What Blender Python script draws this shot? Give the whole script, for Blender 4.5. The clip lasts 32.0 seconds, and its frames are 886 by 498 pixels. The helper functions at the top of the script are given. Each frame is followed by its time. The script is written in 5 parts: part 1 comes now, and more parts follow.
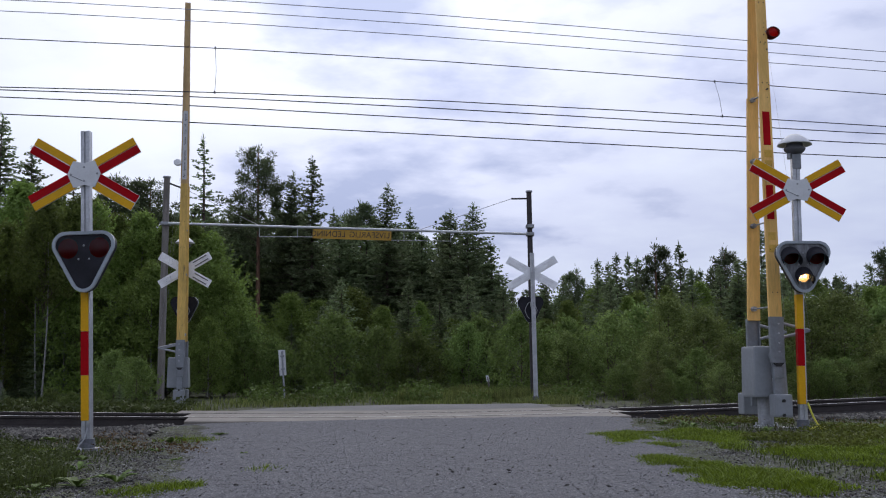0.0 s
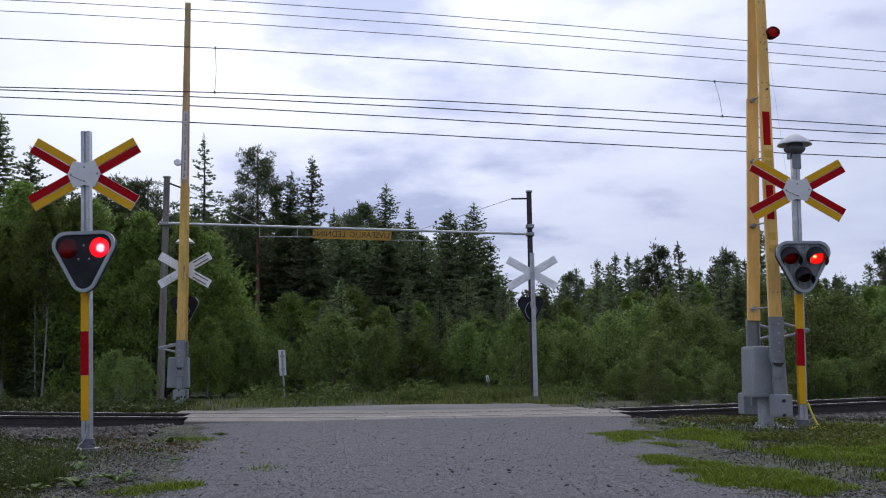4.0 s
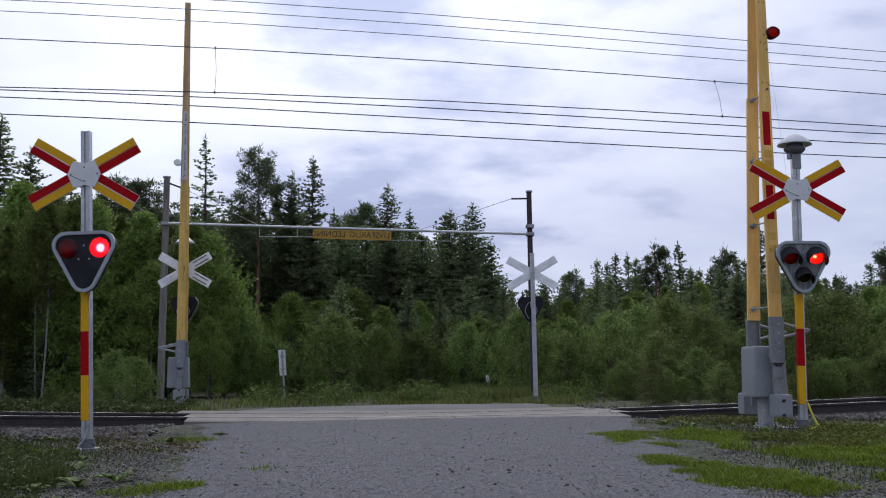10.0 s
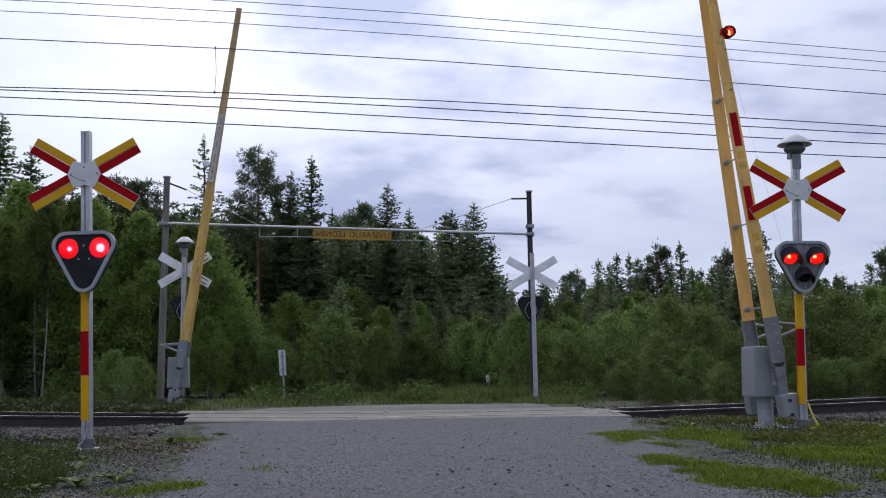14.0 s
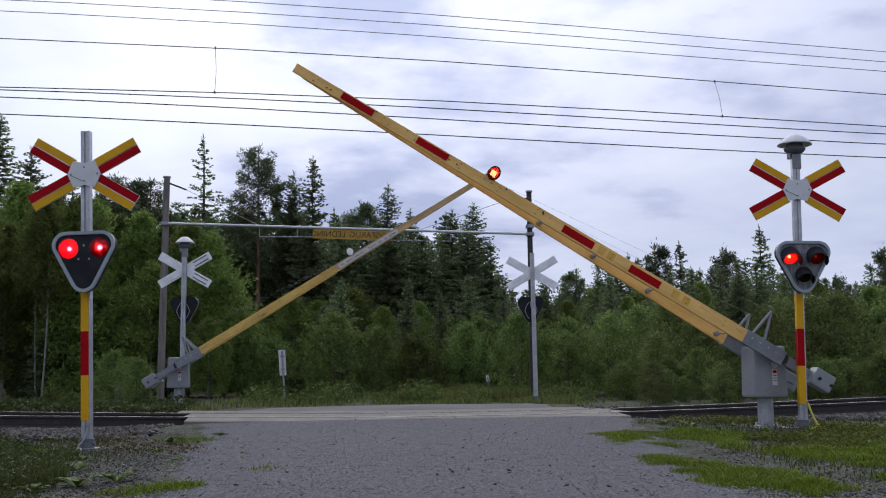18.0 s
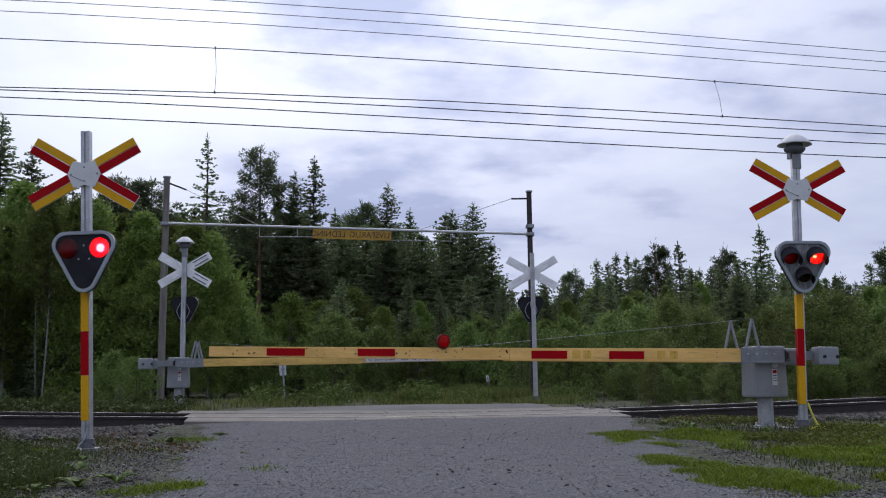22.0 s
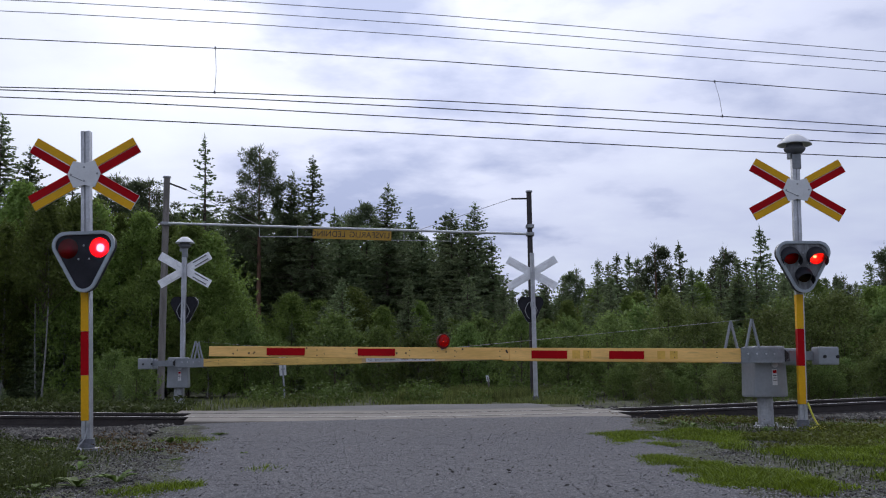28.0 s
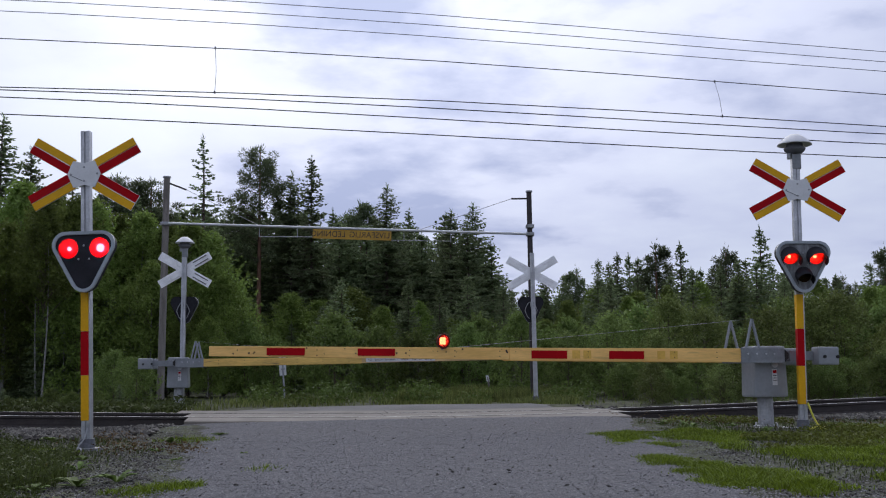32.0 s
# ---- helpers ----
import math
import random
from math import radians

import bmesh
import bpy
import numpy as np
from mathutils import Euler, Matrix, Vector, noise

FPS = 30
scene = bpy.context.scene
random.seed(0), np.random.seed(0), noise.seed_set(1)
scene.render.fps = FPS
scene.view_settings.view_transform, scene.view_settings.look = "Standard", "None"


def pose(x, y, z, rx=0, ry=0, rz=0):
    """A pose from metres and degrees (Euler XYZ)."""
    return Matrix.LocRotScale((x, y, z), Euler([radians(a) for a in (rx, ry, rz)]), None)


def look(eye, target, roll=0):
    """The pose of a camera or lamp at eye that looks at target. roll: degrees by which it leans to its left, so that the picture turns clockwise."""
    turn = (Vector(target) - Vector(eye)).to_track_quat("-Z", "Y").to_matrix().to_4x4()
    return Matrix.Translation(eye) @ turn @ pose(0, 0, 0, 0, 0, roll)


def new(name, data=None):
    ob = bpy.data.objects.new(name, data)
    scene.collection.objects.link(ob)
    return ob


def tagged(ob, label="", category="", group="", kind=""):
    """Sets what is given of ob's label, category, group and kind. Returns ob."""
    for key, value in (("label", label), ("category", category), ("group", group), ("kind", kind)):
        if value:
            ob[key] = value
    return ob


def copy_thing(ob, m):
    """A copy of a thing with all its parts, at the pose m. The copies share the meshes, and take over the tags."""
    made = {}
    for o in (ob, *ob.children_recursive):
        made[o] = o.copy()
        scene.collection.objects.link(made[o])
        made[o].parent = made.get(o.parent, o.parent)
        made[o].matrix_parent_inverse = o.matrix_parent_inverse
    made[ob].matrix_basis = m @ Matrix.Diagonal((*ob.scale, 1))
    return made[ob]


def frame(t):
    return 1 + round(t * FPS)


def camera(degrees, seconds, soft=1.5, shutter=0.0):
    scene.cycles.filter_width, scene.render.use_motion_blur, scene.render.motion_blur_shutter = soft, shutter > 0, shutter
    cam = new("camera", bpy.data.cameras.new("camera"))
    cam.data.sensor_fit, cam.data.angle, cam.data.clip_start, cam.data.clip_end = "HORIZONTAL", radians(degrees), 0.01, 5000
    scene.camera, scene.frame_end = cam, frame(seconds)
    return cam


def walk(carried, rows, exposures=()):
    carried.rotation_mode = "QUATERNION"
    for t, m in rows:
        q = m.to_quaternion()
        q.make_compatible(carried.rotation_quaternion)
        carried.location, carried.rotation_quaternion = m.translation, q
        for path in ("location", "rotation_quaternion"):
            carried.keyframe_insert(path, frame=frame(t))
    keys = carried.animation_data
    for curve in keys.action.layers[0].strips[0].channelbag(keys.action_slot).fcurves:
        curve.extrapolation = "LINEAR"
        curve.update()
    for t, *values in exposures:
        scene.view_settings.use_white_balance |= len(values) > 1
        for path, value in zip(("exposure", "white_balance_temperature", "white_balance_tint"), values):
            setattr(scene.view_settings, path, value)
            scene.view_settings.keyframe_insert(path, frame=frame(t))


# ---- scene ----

# camera: on a low tripod, still
cam = camera(46.25, 32.0, soft=1.1)
EYE = (0.0, 0.0, 0.77)
VIEW = look(EYE, (0.0, 10.0, 0.77 + 10.0 * math.tan(radians(6.69))), roll=-0.75)
walk(cam, [(0.0, VIEW), (32.0, VIEW)], exposures=[(0.0, 0.26), (32.0, 0.20)])

# world: overcast sky over a Nishita dome, one very soft sun
world = bpy.data.worlds.new("overcast_sky")
scene.world = world
world.use_nodes = True


def sky():
    nt = world.node_tree
    nt.nodes.clear()
    N = nt.nodes.new
    out, bg = N("ShaderNodeOutputWorld"), N("ShaderNodeBackground")
    tc, sep, add = N("ShaderNodeTexCoord"), N("ShaderNodeSeparateXYZ"), N("ShaderNodeMath")
    add.operation, add.inputs[1].default_value = "ADD", 0.22
    dv = N("ShaderNodeVectorMath")
    dv.operation = "DIVIDE"
    comb = N("ShaderNodeCombineXYZ")
    nt.links.new(tc.outputs["Generated"], sep.inputs[0])
    nt.links.new(sep.outputs[2], add.inputs[0])
    for i in range(3):
        nt.links.new(add.outputs[0], comb.inputs[i])
    nt.links.new(tc.outputs["Generated"], dv.inputs[0])
    nt.links.new(comb.outputs[0], dv.inputs[1])
    mp = N("ShaderNodeMapping")
    mp.inputs["Location"].default_value = SKY_SHIFT
    mp.inputs["Scale"].default_value = (0.9, 1.0, 0.3)
    nt.links.new(dv.outputs[0], mp.inputs[0])
    big, fine = N("ShaderNodeTexNoise"), N("ShaderNodeTexNoise")
    big.inputs["Scale"].default_value, big.inputs["Detail"].default_value, big.inputs["Roughness"].default_value = 1.1, 4.0, 0.5
    fine.inputs["Scale"].default_value, fine.inputs["Detail"].default_value, fine.inputs["Roughness"].default_value = 3.6, 6.0, 0.55
    nt.links.new(mp.outputs[0], big.inputs["Vector"])
    nt.links.new(mp.outputs[0], fine.inputs["Vector"])
    mixn = N("ShaderNodeMix")
    mixn.data_type = "FLOAT"
    mixn.inputs[0].default_value = 0.33
    nt.links.new(big.outputs["Fac"], mixn.inputs[2])
    nt.links.new(fine.outputs["Fac"], mixn.inputs[3])
    ramp = N("ShaderNodeValToRGB")
    e = ramp.color_ramp.elements
    e[0].position, e[0].color = 0.38, (0.44, 0.49, 0.70, 1)
    e[1].position, e[1].color = 0.58, (0.885, 0.92, 1.04, 1)
    m = e.new(0.46)
    m.color = (0.76, 0.79, 0.96, 1)
    nt.links.new(mixn.outputs[0], ramp.inputs[0])
    nish = N("ShaderNodeTexSky")
    nish.sky_type, nish.sun_disc = "NISHITA", False
    nish.sun_elevation, nish.sun_rotation = radians(41), radians(SUN_TURN)
    sc = N("ShaderNodeVectorMath")
    sc.operation = "SCALE"
    sc.inputs[3].default_value = 0.08
    nt.links.new(nish.outputs[0], sc.inputs[0])
    mix = N("ShaderNodeMix")
    mix.data_type = "RGBA"
    mix.inputs[0].default_value = 0.96
    nt.links.new(sc.outputs[0], mix.inputs[6])
    nt.links.new(ramp.outputs[0], mix.inputs[7])
    # the cloud is brightest where the hidden sun stands, thicker and bluer away from it
    dot, gain, tone = N("ShaderNodeVectorMath"), N("ShaderNodeMapRange"), N("ShaderNodeVectorMath")
    dot.operation, dot.inputs[1].default_value = "DOT_PRODUCT", SUN_WAY
    nt.links.new(tc.outputs["Generated"], dot.inputs[0])
    gain.inputs["From Min"].default_value, gain.inputs["From Max"].default_value = 0.75, 0.97
    gain.interpolation_type = "SMOOTHSTEP"
    nt.links.new(dot.outputs["Value"], gain.inputs[0])
    thick = N("ShaderNodeMix")
    thick.data_type = "RGBA"
    thick.inputs[6].default_value, thick.inputs[7].default_value = (0.58, 0.61, 0.685, 1), (1.14, 1.14, 1.12, 1)
    nt.links.new(gain.outputs[0], thick.inputs[0])
    tone.operation = "MULTIPLY"
    nt.links.new(mix.outputs[2], tone.inputs[0])
    nt.links.new(thick.outputs[2], tone.inputs[1])
    nt.links.new(tone.outputs[0], bg.inputs[0])
    bg.inputs[1].default_value = SKY_STRENGTH
    nt.links.new(bg.outputs[0], out.inputs[0])


SKY_SHIFT, SKY_STRENGTH, SUN_TURN = (2.3, 0.6, 0.0), 1.05, -2.0
SUN_WAY = Vector((-0.08, 0.75, 0.66)).normalized()
sky()
sun_data = bpy.data.lights.new("sun", "SUN")
sun_data.energy, sun_data.angle, sun_data.color = 1.25, radians(60), (1.0, 0.96, 0.9)
sun = new("sun", sun_data)
sun.matrix_world = look(tuple(SUN_WAY * 60), (0, 0, 0))

# ---- materials ----


def material(name, color, rough=0.7, metal=0.0, vary=0.25, scale=8.0, bump=0.15, fine=60.0, tint=None, spots=0.0, islands=0.0, objects=0.0, spec=0.5, stretch=(1, 1, 1)):
    """A procedural surface: a base colour varied at two scales, with matching relief and roughness."""
    m = bpy.data.materials.new(name)
    m.use_nodes = True
    nt = m.node_tree
    N, L = nt.nodes.new, nt.links.new
    b = nt.nodes["Principled BSDF"]
    b.inputs["Roughness"].default_value, b.inputs["Metallic"].default_value = rough, metal
    b.inputs["Specular IOR Level"].default_value = spec
    tc, mp = N("ShaderNodeTexCoord"), N("ShaderNodeMapping")
    mp.inputs["Scale"].default_value = stretch
    L(tc.outputs["Object"], mp.inputs[0])
    a, f = N("ShaderNodeTexNoise"), N("ShaderNodeTexNoise")
    a.inputs["Scale"].default_value, a.inputs["Detail"].default_value = scale, 4
    f.inputs["Scale"].default_value, f.inputs["Detail"].default_value = fine, 3
    L(mp.outputs[0], a.inputs["Vector"])
    L(mp.outputs[0], f.inputs["Vector"])
    ramp = N("ShaderNodeValToRGB")
    dark = tuple(c * (1 - vary) for c in color)
    light = tuple(min(1.0, c * (1 + vary)) for c in (tint or color))
    e = ramp.color_ramp.elements
    e[0].position, e[0].color = 0.3, (*dark, 1)
    e[1].position, e[1].color = 0.7, (*light, 1)
    L(a.outputs["Fac"], ramp.inputs[0])
    hsv = N("ShaderNodeHueSaturation")
    L(ramp.outputs[0], hsv.inputs["Color"])
    val = N("ShaderNodeMapRange")
    val.inputs["From Min"].default_value, val.inputs["From Max"].default_value = 0.3, 0.7
    val.inputs["To Min"].default_value, val.inputs["To Max"].default_value = 1 - vary * 0.6, 1 + vary * 0.6
    L(f.outputs["Fac"], val.inputs[0])
    last = val.outputs[0]
    for amount, node, socket in ((islands, "ShaderNodeNewGeometry", "Random Per Island"), (objects, "ShaderNodeObjectInfo", "Random")):
        if amount:
            g, r, mul = N(node), N("ShaderNodeMapRange"), N("ShaderNodeMath")
            r.inputs["To Min"].default_value, r.inputs["To Max"].default_value = 1 - amount, 1 + amount
            mul.operation = "MULTIPLY"
            L(g.outputs[socket], r.inputs[0])
            L(r.outputs[0], mul.inputs[0])
            L(last, mul.inputs[1])
            last = mul.outputs[0]
            h = N("ShaderNodeMapRange")
            h.inputs["To Min"].default_value, h.inputs["To Max"].default_value = 0.5 - amount * 0.02, 0.5 + amount * 0.045
            L(g.outputs[socket], h.inputs[0])
            L(h.outputs[0], hsv.inputs["Hue"])
    L(last, hsv.inputs["Value"])
    out = hsv.outputs[0]
    if spots:
        s, sr, mx = N("ShaderNodeTexNoise"), N("ShaderNodeValToRGB"), N("ShaderNodeMix")
        s.inputs["Scale"].default_value, s.inputs["Detail"].default_value = scale * 2.3, 6
        L(mp.outputs[0], s.inputs["Vector"])
        sr.color_ramp.elements[0].position, sr.color_ramp.elements[0].color = 0.62, (0, 0, 0, 1)
        sr.color_ramp.elements[1].position, sr.color_ramp.elements[1].color = 0.72, (spots, spots, spots, 1)
        L(s.outputs["Fac"], sr.inputs[0])
        mx.data_type = "RGBA"
        L(sr.outputs[0], mx.inputs[0])
        L(out, mx.inputs[6])
        mx.inputs[7].default_value = (0.10, 0.075, 0.05, 1)
        out = mx.outputs[2]
    L(out, b.inputs["Base Color"])
    if bump:
        bp = N("ShaderNodeBump")
        bp.inputs["Strength"].default_value, bp.inputs["Distance"].default_value = bump, 0.02
        L(f.outputs["Fac"], bp.inputs["Height"])
        L(bp.outputs[0], b.inputs["Normal"])
    return m


def leaf_material(name, color, islands=0.35, objects=0.25, through_light=0.25):
    m = material(name, color, rough=0.55, vary=0.2, scale=0.8, fine=9.0, bump=0, islands=islands, objects=objects, spec=0.12)
    nt = m.node_tree
    b, out = nt.nodes["Principled BSDF"], nt.nodes["Material Output"]
    tr, mix = nt.nodes.new("ShaderNodeBsdfTranslucent"), nt.nodes.new("ShaderNodeMixShader")
    src = b.inputs["Base Color"].links[0].from_socket
    nt.links.new(src, tr.inputs[0])
    mix.inputs[0].default_value = through_light
    nt.links.new(b.outputs[0], mix.inputs[1])
    nt.links.new(tr.outputs[0], mix.inputs[2])
    nt.links.new(mix.outputs[0], out.inputs[0])
    return m


def glow_material(name, color, strength):
    m = bpy.data.materials.new(name)
    m.use_nodes = True
    b = m.node_tree.nodes["Principled BSDF"]
    b.inputs["Base Color"].default_value = (*[c * 0.5 for c in color], 1)
    b.inputs["Emission Color"].default_value, b.inputs["Emission Strength"].default_value = (*color, 1), strength
    return m


def glass_material(name, color, gloss=0.02, frost=0.7, deep=1.0):
    m = bpy.data.materials.new(name)
    m.use_nodes = True
    nt = m.node_tree
    tr, gl, mix = nt.nodes.new("ShaderNodeBsdfTransparent"), nt.nodes.new("ShaderNodeBsdfGlossy"), nt.nodes.new("ShaderNodeMixShader")
    tr.inputs[0].default_value = (*color, 1)
    gl.inputs["Roughness"].default_value = 0.15
    mix.inputs[0].default_value = gloss
    # fluted glass: most of the light is spread, some passes straight
    spread, both = nt.nodes.new("ShaderNodeBsdfTranslucent"), nt.nodes.new("ShaderNodeMixShader")
    spread.inputs[0].default_value = (color[0], color[1] * deep, color[2] * deep, 1)
    both.inputs[0].default_value = frost
    nt.links.new(tr.outputs[0], both.inputs[1])
    nt.links.new(spread.outputs[0], both.inputs[2])
    nt.links.new(both.outputs[0], mix.inputs[1])
    nt.links.new(gl.outputs[0], mix.inputs[2])
    nt.links.new(mix.outputs[0], nt.nodes["Material Output"].inputs[0])
    return m


M_GALV = material("galvanised_steel", (0.42, 0.43, 0.45), rough=0.42, metal=0.55, vary=0.2, scale=6, fine=40, bump=0.05)
M_GALV_DULL = material("weathered_galvanised_steel", (0.30, 0.31, 0.32), rough=0.6, metal=0.35, vary=0.22, scale=5, fine=30, bump=0.05, spots=0.15)
M_BOX = material("grey_enamel", (0.23, 0.245, 0.26), rough=0.45, vary=0.1, scale=3, fine=25, bump=0.03, spots=0.12)
M_ARM = material("grey_painted_steel", (0.20, 0.215, 0.23), rough=0.5, metal=0.2, vary=0.15, scale=6, fine=30, bump=0.05, spots=0.15)
M_BOOM = material("yellow_painted_wood", (0.76, 0.46, 0.135), rough=0.65, spec=0.2, vary=0.12, scale=2.5, fine=22, bump=0.12, spots=0.28, tint=(0.80, 0.50, 0.17), stretch=(0.5, 3, 3))
M_BOOM_FAR = material("weathered_yellow_wood", (0.60, 0.39, 0.10), rough=0.7, vary=0.22, scale=2.5, fine=22, bump=0.15, spots=0.6, stretch=(0.4, 3, 3))
M_WORN = material("bare_weathered_board", (0.50, 0.34, 0.16), rough=0.8, vary=0.25, scale=2.5, fine=22, bump=0.15, spots=0.5, stretch=(0.4, 3, 3))
M_YELLOW = material("yellow_reflective_sheet", (0.66, 0.35, 0.006), rough=0.45, spec=0.2, vary=0.08, scale=4, fine=40, bump=0.02)
M_RED = material("red_reflective_sheet", (0.36, 0.002, 0.006), rough=0.5, spec=0.08, vary=0.12, scale=4, fine=40, bump=0.02)
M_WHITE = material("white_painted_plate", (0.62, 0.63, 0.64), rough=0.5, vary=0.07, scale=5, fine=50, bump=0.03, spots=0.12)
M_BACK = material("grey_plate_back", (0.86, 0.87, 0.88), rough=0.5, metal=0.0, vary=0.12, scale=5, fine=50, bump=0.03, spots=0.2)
M_BLACK = material("matt_black_plate", (0.016, 0.016, 0.021), rough=0.6, spec=0.2, vary=0.3, scale=6, fine=50, bump=0.03)
M_DARKGREY = material("dark_grey_plate", (0.10, 0.105, 0.118), rough=0.55, vary=0.3, scale=6, fine=50, bump=0.03)
M_FACE = material("weathered_grey_face", (0.15, 0.155, 0.165), rough=0.6, vary=0.45, scale=7, fine=40, bump=0.03, stretch=(4, 1, 0.6))
M_RIM = material("grey_rim", (0.31, 0.345, 0.375), rough=0.45, vary=0.1, scale=6, fine=50, bump=0.02)
M_CONC = material("cast_concrete", (0.36, 0.35, 0.33), rough=0.85, vary=0.2, scale=3, fine=45, bump=0.3, spots=0.35)
M_PANEL = material("worn_crossing_slab", (0.155, 0.139, 0.120), rough=0.85, vary=0.18, scale=2.2, fine=70, bump=0.3, spots=0.3, objects=0.06)
M_RAIL = material("rusty_rail_web", (0.028, 0.022, 0.02), rough=0.75, vary=0.3, scale=5, fine=40, bump=0.2)
M_RAILTOP = material("polished_rail_head", (0.45, 0.45, 0.46), rough=0.5, metal=0.9, vary=0.1, scale=5, fine=40, bump=0.02)
M_SLEEPER = material("weathered_sleeper", (0.16, 0.15, 0.14), rough=0.9, vary=0.3, scale=5, fine=40, bump=0.4, objects=0.2)
M_POLEWOOD = material("grey_weathered_pole_wood", (0.17, 0.155, 0.14), rough=0.85, vary=0.3, scale=3, fine=30, bump=0.3, stretch=(6, 6, 0.6))
M_DARKPOLE = material("tarred_pole", (0.035, 0.028, 0.028), rough=0.7, vary=0.35, scale=3, fine=30, bump=0.2, stretch=(6, 6, 0.6))
M_PIPE = material("pale_steel_pipe", (0.50, 0.52, 0.53), rough=0.4, metal=0.4, vary=0.12, scale=3, fine=30, bump=0.02)
M_SIGNYELLOW = material("faded_yellow_sign_paint", (0.42, 0.24, 0.02), rough=0.6, vary=0.15, scale=3, fine=30, bump=0.03, spots=0.25)
M_LETTER = material("black_sign_letters", (0.03, 0.025, 0.02), rough=0.6, vary=0.2, bump=0)
M_WIRE = material("dark_overhead_wire", (0.045, 0.045, 0.05), rough=0.6, metal=0.3, vary=0.1, bump=0)
M_WIREPALE = material("pale_overhead_wire", (0.34, 0.34, 0.38), rough=0.5, metal=0.5, vary=0.1, bump=0)
M_LABEL = material("white_sticker", (0.55, 0.55, 0.55), rough=0.5, vary=0.08, bump=0.02)
M_INK = material("dark_print", (0.05, 0.05, 0.055), rough=0.6, vary=0.1, bump=0)
M_RUBBER = material("black_rubber", (0.02, 0.02, 0.02), rough=0.8, vary=0.2, bump=0.05)
M_ROPE = material("yellow_plastic_rope", (0.55, 0.50, 0.05), rough=0.5, vary=0.1, bump=0)
M_LENS = glass_material("red_lens", (0.85, 0.06, 0.12), frost=0.45, deep=0.06)
M_LENS_HOODED = glass_material("orange_red_lens", (0.85, 0.07, 0.03), frost=0.45, deep=0.3)
M_LENS_AMBER = glass_material("clear_lens", (0.9, 0.6, 0.3), frost=0.07)
M_LENS_BOOM = glass_material("boom_lamp_lens", (0.85, 0.06, 0.04), frost=0.15)
# the lamps' dim glow between flashes, put into the shutter's red
M_DIMGLOW = glass_material("dim_glow_filter", (0.007, 0.0, 0.0003), gloss=0.01, frost=1.0)
M_GLOW = glow_material("lit_reflector", (1.0, 0.03, 0.07), 0.95)
M_BULB = glow_material("lit_bulb", (1.0, 0.9, 0.85), 25.0)
M_GLOW_WHITE = glow_material("lit_white_reflector", (1.0, 0.75, 0.5), 0.7)
M_BULB_WHITE = glow_material("lit_white_bulb", (1.0, 0.95, 0.9), 9.0)
M_GRAVEL = material("grey_gravel", (0.130, 0.131, 0.139), rough=0.95, spec=0.2, vary=0.30, scale=24, fine=85, bump=0.9, tint=(0.128, 0.126, 0.134))
M_PEBBLE = material("pale_pebbles", (0.185, 0.184, 0.190), rough=0.9, vary=0.2, scale=12, fine=60, bump=0.2, islands=0.38, spec=0.25)
M_STRAY = material("stray_stone", (0.105, 0.100, 0.096), rough=0.9, vary=0.2, scale=12, fine=60, bump=0.2, islands=0.6, spec=0.25)
M_SOIL = material("stony_soil", (0.037, 0.033, 0.028), rough=0.95, spec=0.2, vary=0.5, scale=2.6, fine=45, bump=0.8, tint=(0.06, 0.068, 0.035))
M_BALLAST = material("crushed_stone", (0.092, 0.085, 0.077), rough=0.9, vary=0.25, scale=12, fine=60, bump=0.2, islands=0.7, spec=0.25)
M_ASPHALT = material("old_asphalt", (0.11, 0.108, 0.106), rough=0.9, vary=0.18, scale=1.0, fine=60, bump=0.3)
M_BARK = material("brown_bark", (0.085, 0.062, 0.05), rough=0.9, vary=0.35, scale=5, fine=25, bump=0.5, stretch=(3, 3, 0.7))
M_BARK_PINE = material("reddish_pine_bark", (0.16, 0.085, 0.055), rough=0.9, vary=0.35, scale=4, fine=25, bump=0.5, stretch=(3, 3, 0.7))
M_BARK_BIRCH = material("pale_birch_bark", (0.19, 0.187, 0.175), rough=0.8, vary=0.3, scale=5, fine=18, bump=0.2, spots=0.85, stretch=(1, 1, 5))
M_SPRUCE = leaf_material("spruce_needles", (0.172, 0.215, 0.108), through_light=0.5)
M_PINE = leaf_material("pine_needles", (0.115, 0.142, 0.075), through_light=0.5)
M_BIRCH = leaf_material("birch_leaves", (0.158, 0.208, 0.050), islands=0.30, objects=0.42, through_light=0.4)
M_BUSH = leaf_material("bush_leaves", (0.138, 0.184, 0.052), islands=0.30, objects=0.42, through_light=0.4)
M_WILLOW = leaf_material("willow_leaves", (0.165, 0.205, 0.062), islands=0.34, objects=0.38, through_light=0.35)
M_GRASS = leaf_material("green_grass", (0.128, 0.176, 0.017), islands=0.5, objects=0.05, through_light=0.3)
M_DRY = leaf_material("pale_meadow_grass", (0.128, 0.150, 0.046), islands=0.5, objects=0.05, through_light=0.3)
M_HERB = leaf_material("herb_leaves", (0.10, 0.15, 0.035), islands=0.25, objects=0.15)
M_LOW = leaf_material("low_shoulder_leaves", (0.106, 0.120, 0.024), islands=0.35, objects=0.1)
M_HERBGRASS = leaf_material("rough_grass_blades", (0.080, 0.102, 0.028), islands=0.4, objects=0.05, through_light=0.3)
M_RUSTY = leaf_material("rusty_leaves", (0.10, 0.065, 0.030), islands=0.4, objects=0.05)
M_WEED = leaf_material("broad_weed_leaves", (0.058, 0.072, 0.022), islands=0.25, objects=0.1)

# ---- building helpers ----


